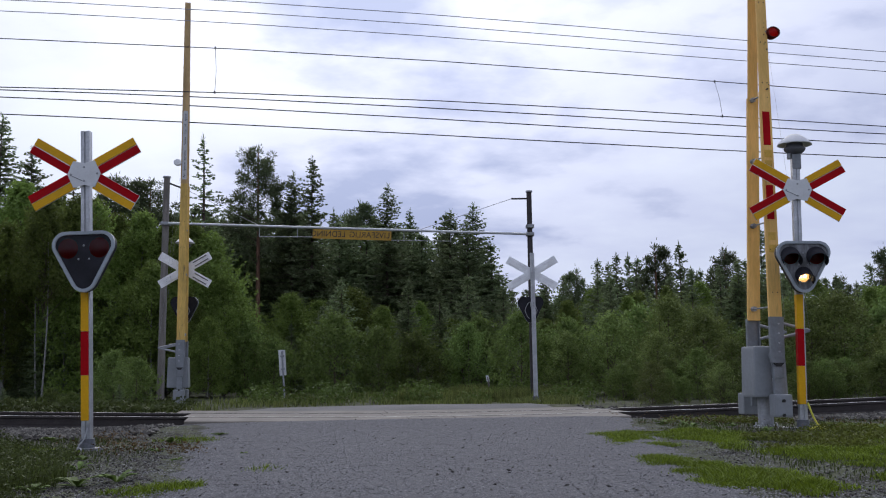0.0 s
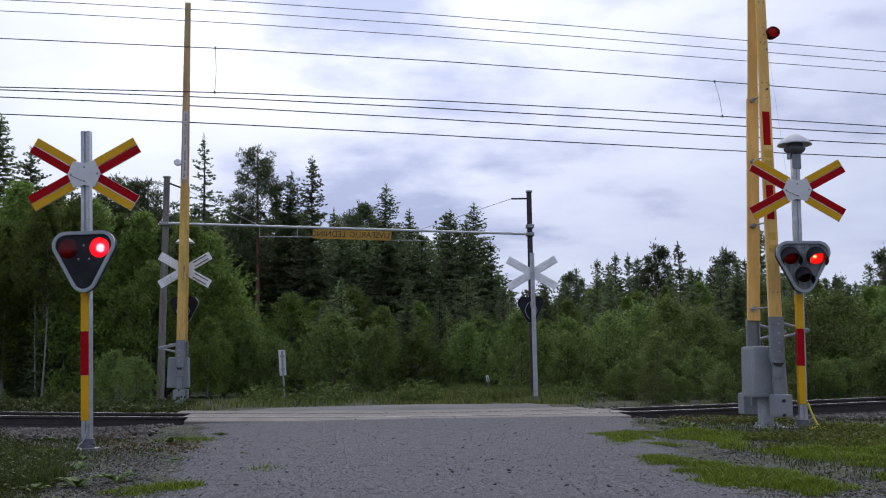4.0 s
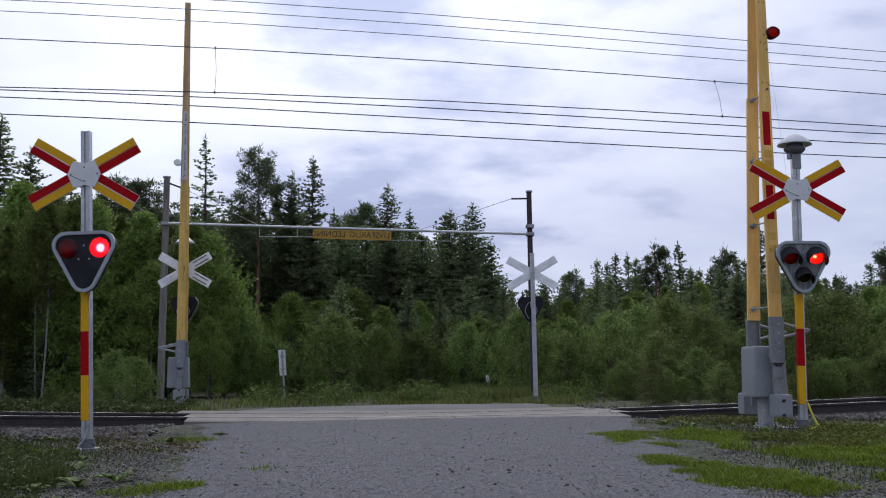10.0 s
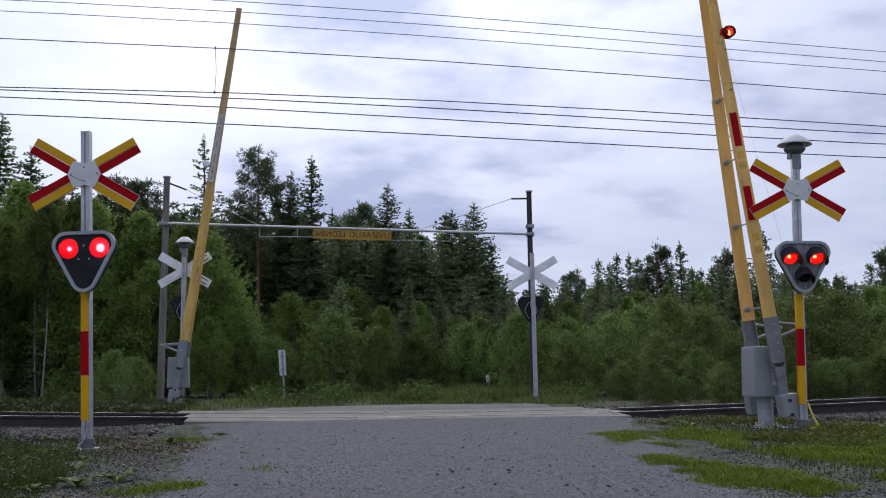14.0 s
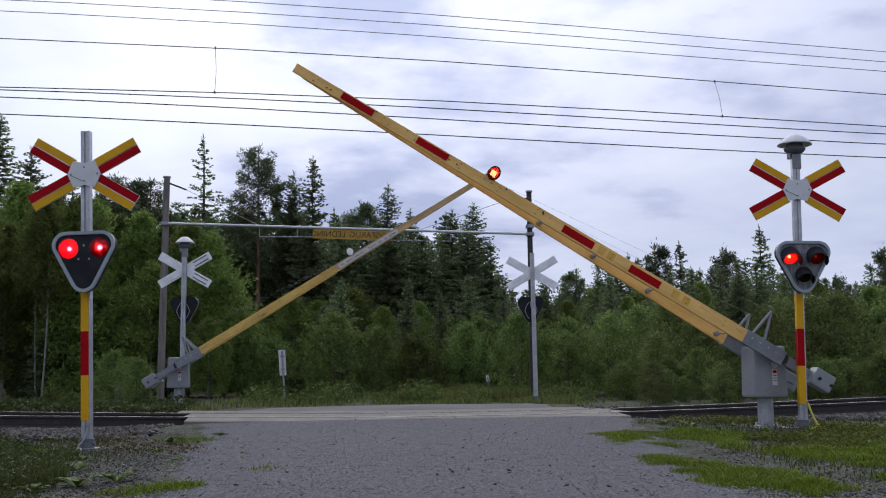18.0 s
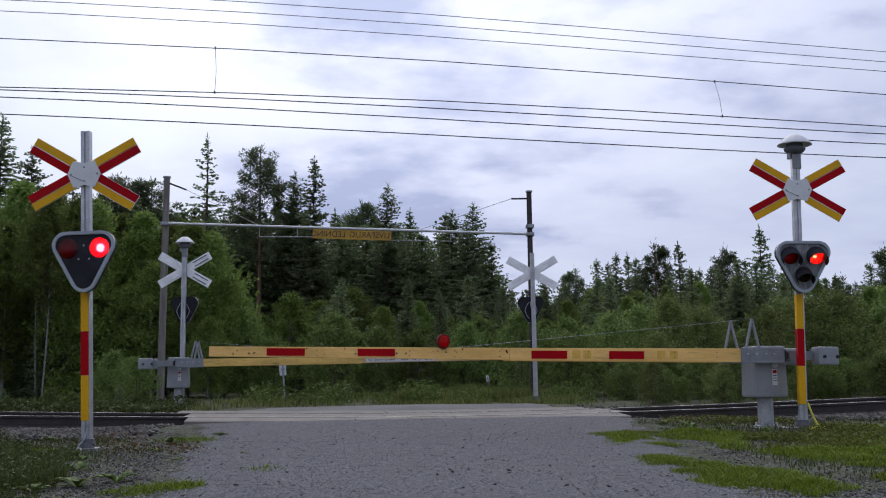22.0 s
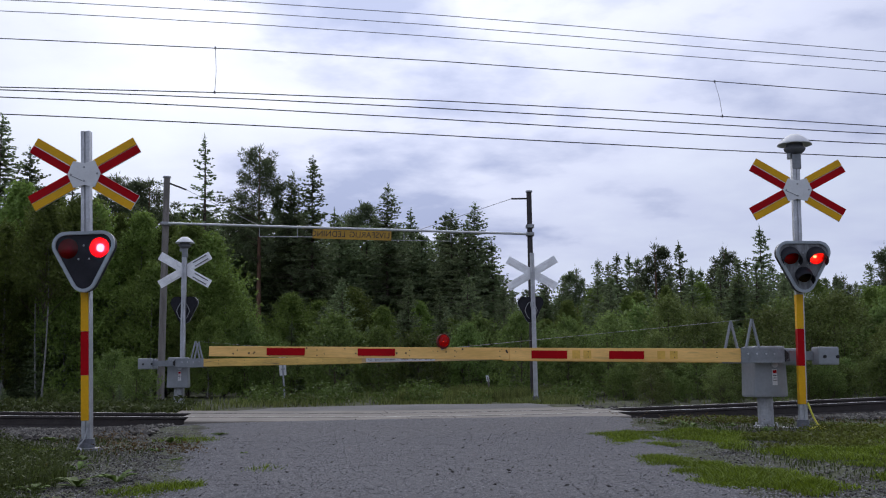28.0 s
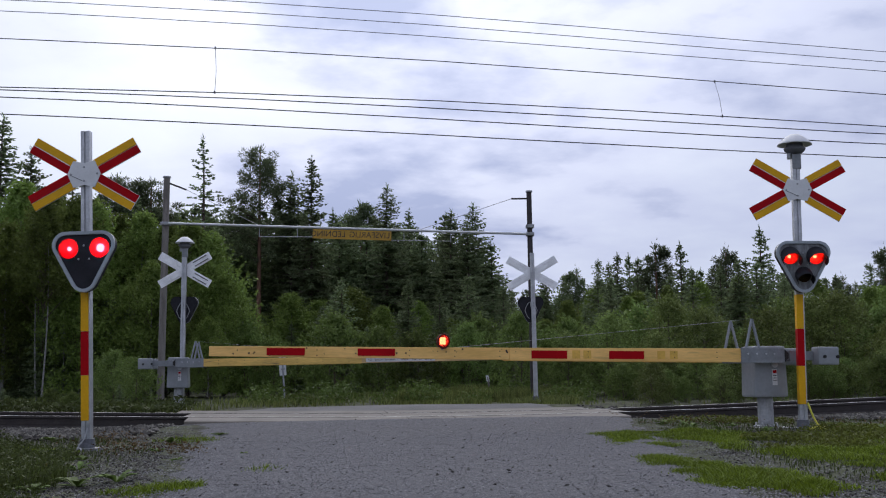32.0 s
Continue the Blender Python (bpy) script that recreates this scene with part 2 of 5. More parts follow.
def part(name, bm, mat, parent=None, label="", smooth=False):
    """One mesh object out of a bmesh, under a thing or a part."""
    me = bpy.data.meshes.new(name)
    bm.to_mesh(me)
    bm.free()
    if smooth:
        me.polygons.foreach_set("use_smooth", [True] * len(me.polygons))
    me.materials.append(mat)
    ob = new(name, me)
    if parent:
        ob.parent = parent
    if label:
        ob["label"] = label
    return ob


def empty(name, m=None):
    ob = new(name)
    ob.empty_display_size = 0.2
    if m is not None:
        ob.matrix_world = m
    return ob


def mesh_ob(name, verts, faces, mat, parent=None, label="", smooth=False):
    me = bpy.data.meshes.new(name)
    me.from_pydata(verts, [], faces)
    me.materials.append(mat)
    if smooth:
        me.polygons.foreach_set("use_smooth", [True] * len(me.polygons))
    ob = new(name, me)
    if parent:
        ob.parent = parent
    if label:
        ob["label"] = label
    return ob


def add_box(bm, size, m=None, bevel=0.0):
    """A bevelled block of that size, centred on the pose m."""
    geo = bmesh.ops.create_cube(bm, size=1.0, matrix=(m or Matrix()) @ Matrix.Diagonal((*size, 1)))
    if bevel:
        edges = {e for v in geo["verts"] for e in v.link_edges}
        bmesh.ops.bevel(bm, geom=list(edges), offset=bevel, segments=2, affect="EDGES", profile=0.7)
    return bm


def add_tube(bm, a, b, r0, r1=None, seg=12, caps=True):
    a, b = Vector(a), Vector(b)
    d = b - a
    m = Matrix.Translation((a + b) / 2) @ d.to_track_quat("Z", "Y").to_matrix().to_4x4()
    bmesh.ops.create_cone(bm, cap_ends=caps, segments=seg, radius1=r0, radius2=r0 if r1 is None else r1, depth=d.length, matrix=m)
    return bm


def add_lathe(bm, profile, m=None, seg=24):
    """Turns (radius, height) pairs round the z axis."""
    m = m or Matrix()
    rings = []
    for r, z in profile:
        rings.append([bm.verts.new(m @ Vector((r * math.cos(6.2832 * i / seg), r * math.sin(6.2832 * i / seg), z))) for i in range(seg)])
    for p, q in zip(rings, rings[1:]):
        for i in range(seg):
            j = (i + 1) % seg
            bm.faces.new((p[i], p[j], q[j], q[i]))
    return bm


def box_part(name, size, m, mat, parent, label="", bevel=0.004):
    return part(name, add_box(bmesh.new(), size, m, bevel), mat, parent, label)


def tube_part(name, a, b, r, mat, parent, label="", r1=None, seg=14):
    return part(name, add_tube(bmesh.new(), a, b, r, r1, seg), mat, parent, label, smooth=False)


# track directions: u runs along the rails, v across them; the crossing's middle is at u = 0, v = 17.5
TURN = radians(8.5)
ALONG, ACROSS = Vector((math.cos(TURN), math.sin(TURN), 0)), Vector((-math.sin(TURN), math.cos(TURN), 0))
ORIGIN = ALONG * 2.615


def on_track(u, v, z=0.0):
    p = ORIGIN + ALONG * u + ACROSS * v
    return Vector((p.x, p.y, z))


def to_track(x, y):
    p = Vector((x, y, 0)) - ORIGIN
    return p.dot(ALONG), p.dot(ACROSS)


def rail_z(u):
    """Height of the rail heads: a shallow dip at the crossing."""
    return 0.045 - 0.032 * math.tanh(u / 8) + 0.30 * (1 - math.exp(-((u / 10) ** 2)))


def ground_z(x, y):
    """The lie of the land: level, a low track bed, the far verge a little higher."""
    u, v = to_track(x, y)
    z = 0.03 * (noise.noise((x * 0.25, y * 0.25, 0.0))) if abs(x) < 300 and y < 300 else 0.0
    bed = max(0.0, 1 - max(0.0, abs(v - 17.5) - 1.3) / 1.6)
    bed = bed * bed * (3 - 2 * bed)
    z = z * (1 - bed) + (rail_z(u) - 0.20) * bed
    far = min(1.0, max(0.0, (v - 19.0) / 3.0))
    z += 0.01 * far
    near_road = min(1.0, 2.5 * max(0.0, 1 - abs(x + 0.6) / 4.6)) * max(0.0, 1 - max(0.0, abs(v - 17.5) - 1.7) / 2.6)
    return z + 0.115 * near_road

# ---- ground, road, track ----


def graded(lo, hi, core_lo, core_hi, step, grow=1.35):
    vals = list(np.arange(core_lo, core_hi + 1e-6, step))
    s, v = step, core_hi
    while v < hi:
        s *= grow
        v += s
        vals.append(min(v, hi))
    s, v = step, core_lo
    while v > lo:
        s *= grow
        v -= s
        vals.insert(0, max(v, lo))
    return vals


def sheet(name, xs, ys, height, mat, keep=None):
    verts, faces, idx = [], [], {}
    for j, y in enumerate(ys):
        for i, x in enumerate(xs):
            idx[i, j] = len(verts)
            verts.append((x, y, height(x, y)))
    for j in range(len(ys) - 1):
        for i in range(len(xs) - 1):
            if keep is None or keep((xs[i] + xs[i + 1]) / 2, (ys[j] + ys[j + 1]) / 2):
                faces.append((idx[i, j], idx[i + 1, j], idx[i + 1, j + 1], idx[i, j + 1]))
    return mesh_ob(name, verts, faces, mat, smooth=True)


ground = sheet("ground", graded(-1500, 1500, -14, 16, 0.5), graded(-1200, 1500, 3, 36, 0.5), lambda x, y: ground_z(x, y), M_SOIL)
tagged(ground, "dark stony soil with thin grass round the crossing", "ground", kind="structure")


def road_edges(y):
    """The road's left and right edge, ragged."""
    wob = 0.22 * noise.noise((0.0, y * 0.9, 3.0)) + 0.13 * noise.noise((0.0, y * 2.4, 5.0)) + 0.09 * noise.noise((0.0, y * 6.0, 5.0))
    wob2 = 0.30 * noise.noise((9.0, y * 0.8, 3.0)) + 0.13 * noise.noise((9.0, y * 2.4, 5.0)) + 0.09 * noise.noise((9.0, y * 6.0, 5.0))
    f = min(1.0, max(0.0, (y - 6.0) / 9.5))
    return -1.85 - 1.95 * f + wob, 1.95 + 1.05 * f + wob2


def road_strip(name, y0, y1, n, edges, mat, lift, label):
    verts, faces, cols = [], [], 14
    for j in range(n + 1):
        s = j / n
        for i in range(cols + 1):
            yy = y0(s * 1.0) if callable(y0) else y0 + (y1 - y0) * s
            lo, hi = edges(yy)
            x = lo + (hi - lo) * i / cols
            crown = 0.02 * (1 - (2 * i / cols - 1) ** 2)
            edge = -0.03 if i in (0, cols) else 0.0
            verts.append((x, yy, ground_z(x, yy) + lift + crown + edge))
    for j in range(n):
        for i in range(cols):
            a = j * (cols + 1) + i
            faces.append((a, a + 1, a + cols + 2, a + cols + 1))
    ob = mesh_ob(name, verts, faces, mat, smooth=True)
    return tagged(ob, label, "road", kind="structure")


road = road_strip("road_near", -10.0, 16.15, 390, road_edges, M_GRAVEL, 0.008, "worn grey gravel road leading up to the rails")
road_far = road_strip("road_far", 18.6, 22.6, 24, lambda y: (-4.6 + 0.12 * (y - 19) + 0.1 * noise.noise((1.0, y, 0.0)), 2.7 - 0.30 * (y - 19) + 0.1 * noise.noise((2.0, y, 0.0))), M_ASPHALT, 0.012, "old grey road running on behind the rails")

# rails: head, web and foot swept along the line
track = tagged(empty("track"), "single railway track with rusty rails on dark sleepers and crushed stone", "railway track", kind="structure")
PROFILE = [(-0.075, -0.172), (0.075, -0.172), (0.075, -0.160), (0.012, -0.145), (0.010, -0.045), (0.036, -0.035), (0.036, -0.008), (0.028, 0.0), (-0.028, 0.0), (-0.036, -0.008), (-0.036, -0.035), (-0.010, -0.045), (-0.012, -0.145), (-0.075, -0.160)]


def rail(v):
    us = [-90 + 2 * i for i in range(36)] + [-18 + 0.75 * i for i in range(49)] + [19 + 2 * i for i in range(45)]
    k = len(PROFILE)
    verts = [tuple(on_track(u, v + dv, rail_z(u) + dz)) for u in us for dv, dz in PROFILE]
    faces = [(s * k + i, s * k + (i + 1) % k, (s + 1) * k + (i + 1) % k, (s + 1) * k + i) for s in range(len(us) - 1) for i in range(k)]
    ob = mesh_ob("rail", verts, faces, M_RAIL, track, "rusty steel rail with a polished head")
    ob.data.materials.append(M_RAILTOP)
    for p in ob.data.polygons:
        if p.index % k == 7:
            p.material_index = 1
    return ob


for v in (16.75, 18.25):
    rail(v)

sleeper_bm = add_box(bmesh.new(), (0.24, 2.5, 0.16), None, 0.015)
sleeper_mesh = bpy.data.meshes.new("sleeper")
sleeper_bm.to_mesh(sleeper_mesh)
sleeper_bm.free()
sleeper_mesh.materials.append(M_SLEEPER)
for i in range(-40, 41):
    u = i * 0.62
    if -4.4 < u < 2.9:
        continue
    ob = new("sleeper", sleeper_mesh)
    ob.parent = track
    ob.matrix_local = Matrix.Translation(on_track(u, 17.5, rail_z(u) - 0.172 - 0.082)) @ Euler((0, 0, TURN + random.uniform(-0.01, 0.01))).to_matrix().to_4x4()

# slabs of the crossing: an outer row before the near rail, two rows between the rails, an outer row behind
deck = tagged(empty("crossing_deck"), "pale worn slabs that carry the road over the rails", "crossing deck", kind="structure")


def slab(u0, u1, v0, v1, drop0, drop1):
    """One slab; its top lies drop0, drop1 under the rail heads at its two long edges."""
    bm = bmesh.new()
    g = 0.008
    n = 4
    rows = []
    for i in range(n + 1):
        u = u0 + g + (u1 - u0 - 2 * g) * i / n
        r = rail_z(u)
        rows.append([bm.verts.new(on_track(u, v, z)) for v, z in ((v0 + g, r - 0.22), (v0 + g, r - drop0 - 0.015), (v0 + g + 0.02, r - drop0), (v1 - g - 0.02, r - drop1), (v1 - g, r - drop1 - 0.015), (v1 - g, r - 0.22))])
    for p, q in zip(rows, rows[1:]):
        for i in range(6):
            j = (i + 1) % 6
            bm.faces.new((p[i], p[j], q[j], q[i]))
    bm.faces.new(rows[0])
    bm.faces.new(rows[-1][::-1])
    bmesh.ops.recalc_face_normals(bm, faces=bm.faces[:])
    part("slab", bm, M_PANEL, deck)


for u0, u1 in ((-4.15, -0.75), (-0.75, 0.0), (0.0, 2.75)):
    slab(u0, u1, 15.95, 16.70, 0.03, 0.004)
for u0, u1 in ((-4.25, -1.05), (-1.05, 2.2), (2.2, 3.0)):
    slab(u0, u1, 16.84, 17.5, 0.004, 0.004)
    slab(u0, u1, 17.5, 18.16, 0.004, 0.004)
for u0, u1 in ((-4.5, -0.9), (-0.9, 2.75)):
    slab(u0, u1, 18.30, 19.1, -0.004, -0.012)


def road_top(x, y):
    lo, hi = road_edges(y)
    if lo < x < hi:
        return ground_z(x, y) + 0.008 + 0.02 * (1 - (2 * (x - lo) / (hi - lo) - 1) ** 2)
    return ground_z(x, y)


def stones(name, count, size, place, mat, label, category, seed, flat=0.6, on_road=False):
    """Many loose broken stones as one object."""
    rng = np.random.default_rng(seed)
    base = np.array([(1, 0, 0), (-1, 0, 0), (0, 1, 0), (0, -1, 0), (0, 0, 1), (0, 0, -1)], float)
    tri = [(0, 2, 4), (2, 1, 4), (1, 3, 4), (3, 0, 4), (2, 0, 5), (1, 2, 5), (3, 1, 5), (0, 3, 5)]
    verts, faces = [], []
    for _ in range(count):
        x, y = place(rng)
        s = size * rng.uniform(0.5, 1.35)
        a = rng.uniform(0, 6.28)
        ca, sa = math.cos(a), math.sin(a)
        pts = base * (s * rng.uniform(0.6, 1.1, (6, 1))) * (1, rng.uniform(0.6, 1.0), flat)
        k = len(verts)
        z = (road_top(x, y) if on_road else ground_z(x, y)) + s * 0.2
        for p in pts:
            tip = p[2] + 0.3 * p[0]
            verts.append((x + ca * p[0] - sa * p[1], y + sa * p[0] + ca * p[1], z + tip))
        faces += [tuple(k + i for i in t) for t in tri]
    ob = mesh_ob(name, verts, faces, mat)
    return tagged(ob, label, category, kind="stuff")


def ballast_place(rng):
    while True:
        u, v = rng.uniform(-12, 13), rng.choice([rng.uniform(12.9, 16.55), rng.uniform(17.0, 20.0)], p=[0.85, 0.15])
        if -4.3 < u < 2.95:
            continue
        if v < 13.6 and rng.random() < 0.5 or u > 0 and v < 13.9 or 2.5 < u < 5.5 and v < 15.6 and rng.random() < 0.75:
            continue
        p = on_track(u, v)
        return p.x, p.y


stones("ballast", 18000, 0.056, ballast_place, M_BALLAST, "crushed grey-brown stone along the rails", "ballast", 5)


def road_place(rng):
    while True:
        y = 5.4 + 10.1 * rng.random() ** 1.9
        lo, hi = road_edges(y)
        x = rng.uniform(lo - 0.4, hi + 1.2)
        if rng.random() < 0.36:
            x = (lo if rng.random() < 0.6 else hi) + rng.normal() * 0.5
        return x, y


stones("loose_gravel", 42000, 0.0095, road_place, M_PEBBLE, "small loose stones on the gravel road", "gravel", 6, 0.26, on_road=True)


def stray_place(rng):
    y = 6.0 + 9.5 * rng.random() ** 1.5
    lo, hi = road_edges(y)
    return lo + (hi - lo) * rng.beta(0.7, 0.8), y


stones("stray_stones", 220, 0.019, stray_place, M_STRAY, "single larger brown and grey stones on the road", "stones", 8, 0.5, on_road=True)


def shoulder_place(rng):
    while True:
        y = 6.2 + 7.2 * rng.random() ** 1.4
        lo, hi = road_edges(y)
        x = lo - 2.2 * rng.random() ** 1.5 if rng.random() < 0.6 else hi + 2.4 * rng.random()
        return x, y


stones("shoulder_gravel", 11000, 0.015, shoulder_place, M_BALLAST, "dark loose stones on the road's shoulders", "gravel", 7)

# ---- overhead line: contact wire, messenger with droppers, feeders behind ----


def overhead_wire(v, height, slope, bow, r, mat, label):
    """A taut wire along the track: height over the crossing, slope and bow along it."""
    bm = bmesh.new()
    us = [-70 + 3.5 * i for i in range(41)]

    def z(u):
        w = 14 * math.tanh(u / 14)
        return height + (slope - 0.0045) * w + (bow - 0.0005) * w * w
    pts = [on_track(u, v, z(u)) for u in us]
    rings = []
    for p in pts:
        rings.append([bm.verts.new(p + ACROSS * (r * math.cos(1.2566 * i)) + Vector((0, 0, r * math.sin(1.2566 * i)))) for i in range(5)])
    for a, b in zip(rings, rings[1:]):
        for i in range(5):
            bm.faces.new((a[i], a[(i + 1) % 5], b[(i + 1) % 5], b[i]))
    ob = part("overhead_wire", bm, mat)
    tagged(ob, label, "wire", "wires over the track")
    return z


wire_top = overhead_wire(17.5, 6.164, -0.0312, -0.0014, 0.0085, M_WIRE, "thin dark messenger cable over the track")
wire_contact = overhead_wire(17.5, 5.451, -0.0161, -0.0016, 0.0095, M_WIRE, "dark contact wire strung straight over the track")
for k, (h, s, b) in enumerate(((5.332, -0.0246, -0.0009), (5.144, -0.031, -0.0001), (4.858, -0.0293, 0.0002))):
    g = 22.5 / 17.5
    overhead_wire(22.5, 0.77 + (h - 0.77) * g, s, b / g, 0.0125, M_WIRE, "dark feeder wire strung above the far verge")
for h, s, b in ((6.617, -0.0339, -0.0011), (6.825, -0.034, -0.0015), (7.014, -0.0331, -0.0015)):
    overhead_wire(17.5 + 3.0, 0.77 + (h - 0.77) * 20.5 / 17.5, s, b * 17.5 / 20.5, 0.0085, M_WIREPALE, "thin pale line wire high beside the track")


def dropper(u):
    """A thin hanger wire between messenger and contact wire, with its clips."""
    bm = bmesh.new()
    a, b = on_track(u, 17.5, wire_contact(u)), on_track(u - 0.12 * (u > 0), 17.5, wire_top(u))
    mid = (a + b) / 2 + ALONG * 0.02
    add_tube(bm, a, mid, 0.0045, seg=6)
    add_tube(bm, mid, b, 0.0045, seg=6)
    th = empty("dropper", Matrix.Translation(a))
    for p in (a, b):
        box_part("clip", (0.022, 0.03, 0.045), Matrix.Translation(p - a), M_WIRE, th, bevel=0.005)
    bmesh.ops.translate(bm, verts=bm.verts[:], vec=-a)
    part("hanger_wire", bm, M_WIREPALE, th)
    tagged(th, "thin dropper wire hung between messenger and contact wire", "dropper", "droppers")


dropper(-3.87)
dropper(5.17)

# ---- crossing signals ----


def rounded_triangle(r, n=10):
    """Outline of the signal head, anticlockwise in x and z."""
    pts = []
    for (cx, cz), a0, a1 in (((0.202, 0.177), -28, 90), ((-0.202, 0.177), 90, 208), ((0.0, -0.197), 208, 332)):
        for i in range(n + 1):
            a = radians(a0 + (a1 - a0) * i / n)
            pts.append((cx + r * math.cos(a), cz + r * math.sin(a)))
    return pts


def ring_prism(bm, outer, inner, y0, y1):
    """A frame between two outlines with the same number of points."""
    loops = [[bm.verts.new((x, y, z)) for x, z in o] for o, y in ((outer, y0), (outer, y1), (inner, y1), (inner, y0))]
    n = len(outer)
    for a, b in zip(loops, loops[1:] + loops[:1]):
        for i in range(n):
            bm.faces.new((a[i], a[(i + 1) % n], b[(i + 1) % n], b[i]))
    bmesh.ops.recalc_face_normals(bm, faces=bm.faces[:])
    return bm


def plate_with_holes(bm, outline, holes, y):
    edges = []
    for loop in [outline] + holes:
        vs = [bm.verts.new((x, y, z)) for x, z in loop]
        edges += [bm.edges.new((a, b)) for a, b in zip(vs, vs[1:] + vs[:1])]
    bmesh.ops.triangle_fill(bm, use_beauty=True, use_dissolve=False, edges=edges)
    return bm


def circle(cx, cz, r, n=24):
    return [(cx + r * math.cos(6.28319 * i / n), cz + r * math.sin(6.28319 * i / n)) for i in range(n)]


def disc(bm, cx, y, cz, r, dome=0.0, n=24):
    """A round lens bulging towards -y."""
    rings = []
    for k in range(4):
        q = k / 3
        rings.append([bm.verts.new((x, y - dome * (1 - q * q), z)) for x, z in circle(cx, cz, max(0.001, r * q), n)])
    for a, b in zip(rings, rings[1:]):
        for i in range(n):
            bm.faces.new((a[i], a[(i + 1) % n], b[(i + 1) % n], b[i]))
    return bm


def hood(bm, cx, cz, r, depth, arc=250):
    """A sun hood: a thin shell over the upper part of a lamp."""
    n, rows = 18, []
    for i in range(n + 1):
        a = radians(90 - arc / 2 + arc * i / n)
        d = depth * (0.55 + 0.45 * math.sin(math.pi * i / n))
        rows.append([bm.verts.new((cx + q * math.cos(a), y, cz + q * math.sin(a) - 0.48 * abs(y))) for q, y in ((r, 0.0), (r, -d), (r + 0.006, -d), (r + 0.006, 0.0))])
    for p, q in zip(rows, rows[1:]):
        for i in range(3):
            bm.faces.new((p[i], p[i + 1], q[i + 1], q[i]))
    return bm


LAMPS, BLINDS = {}, {}


def signal_head(th, m, lamps, face, key, hoods=True, hood_depth=0.22):
    """The three-cornered head: a hollow case with rim, face, lenses, always-lit lamps and the added moving shutters,
    blinds and cups that block their light.
    """
    R = 0.148
    bm = ring_prism(bmesh.new(), rounded_triangle(R), rounded_triangle(R - 0.006), 0.0, 0.13)
    back = [bm.verts.new((x, 0.13, z)) for x, z in rounded_triangle(R)]
    bm.faces.new(back)
    bmesh.ops.transform(bm, matrix=m, verts=bm.verts[:])
    part("case", bm, M_BLACK, th, "black case of the signal head")
    bm = ring_prism(bmesh.new(), rounded_triangle(R + 0.004), rounded_triangle(R - 0.035), -0.03, 0.012)
    bmesh.ops.bevel(bm, geom=[e for e in bm.edges if abs(e.verts[0].co.y - e.verts[1].co.y) < 1e-5 and e.verts[0].co.y < 0], offset=0.006, segments=2, affect="EDGES")
    bmesh.ops.transform(bm, matrix=m, verts=bm.verts[:])
    part("rim", bm, M_RIM, th, "pale grey rim", smooth=False)
    bm = plate_with_holes(bmesh.new(), rounded_triangle(R - 0.034), [circle(x, z, r) for x, z, r, _ in lamps], 0.0)
    bmesh.ops.transform(bm, matrix=m, verts=bm.verts[:])
    part("face_plate", bm, face, th, "dark face plate")
    for x, z in ((0.0, 0.17), (-0.06, 0.02), (0.06, 0.02)):
        bm = add_lathe(bmesh.new(), ((0.0, 0.012), (0.010, 0.010), (0.013, 0.0)), m @ pose(x, -0.001, z, 90, 0, 0), 10)
        part("bolt", bm, M_GALV_DULL, th)
    for i, (x, z, r, colour) in enumerate(lamps):
        red = colour == "red"
        name = "%s_lamp" % colour
        bm = disc(bmesh.new(), x, -0.004, z, r, 0.022)
        bmesh.ops.transform(bm, matrix=m, verts=bm.verts[:])
        lens = part("lens", bm, (M_LENS_HOODED if hoods else M_LENS) if red else M_LENS_AMBER, th, "red glass lens" if red else "clear glass lens", smooth=True)
        bm = disc(bmesh.new(), x, 0.085, z, r * 0.98, -0.02)
        bmesh.ops.transform(bm, matrix=m, verts=bm.verts[:])
        part("reflector", bm, M_GLOW if red else M_GLOW_WHITE, lens, "lit lamp reflector", smooth=True)
        bm = bmesh.new()
        if red:
            bmesh.ops.create_uvsphere(bm, u_segments=12, v_segments=8, radius=0.022 if hoods else 0.024 if x < 0 else 0.046, matrix=Matrix.Translation((x, 0.060, z)))
        else:
            for dx in (-0.035, 0.03):
                bmesh.ops.create_uvsphere(bm, u_segments=10, v_segments=6, radius=0.024, matrix=Matrix.Translation((x + dx, 0.066, z - 0.01)))
        bmesh.ops.transform(bm, matrix=m, verts=bm.verts[:])
        part("bulb", bm, M_BULB if red else M_BULB_WHITE, lens, "glowing bulb", smooth=True)
        # added cup: stops light leaking past the closed shutter
        bm = bmesh.new()
        add_lathe(bm, ((r * 1.02, 0.034), (r * 1.02, 0.098), (r * 0.2, 0.112)), Matrix.Translation((x, 0, z)) @ pose(0, 0, 0, -90, 0, 0), 24)
        bmesh.ops.transform(bm, matrix=m, verts=bm.verts[:])
        part("stray_light_cup", bm, M_BLACK, lens, "added black cup that keeps the lamp's light from leaking")
        # added shutter instead of switching; behind red lenses it passes a dim glow
        bm = disc(bmesh.new(), 0, 0, 0, r * 1.1, 0.0)
        sh = part("shutter", bm, M_DIMGLOW if red else M_BLACK, lens, "added dark shutter that darkens the always-lit lamp between flashes")
        shut = m @ Matrix.Translation((x, 0.018 + 0.006 * i, z))
        shut = Matrix.LocRotScale(shut.to_translation(), shut.to_quaternion(), None)
        sh.matrix_basis = shut
        drop = Matrix.Translation((-x * 0.9, 0.0, -2.15 * r if red else 2.0 * r))
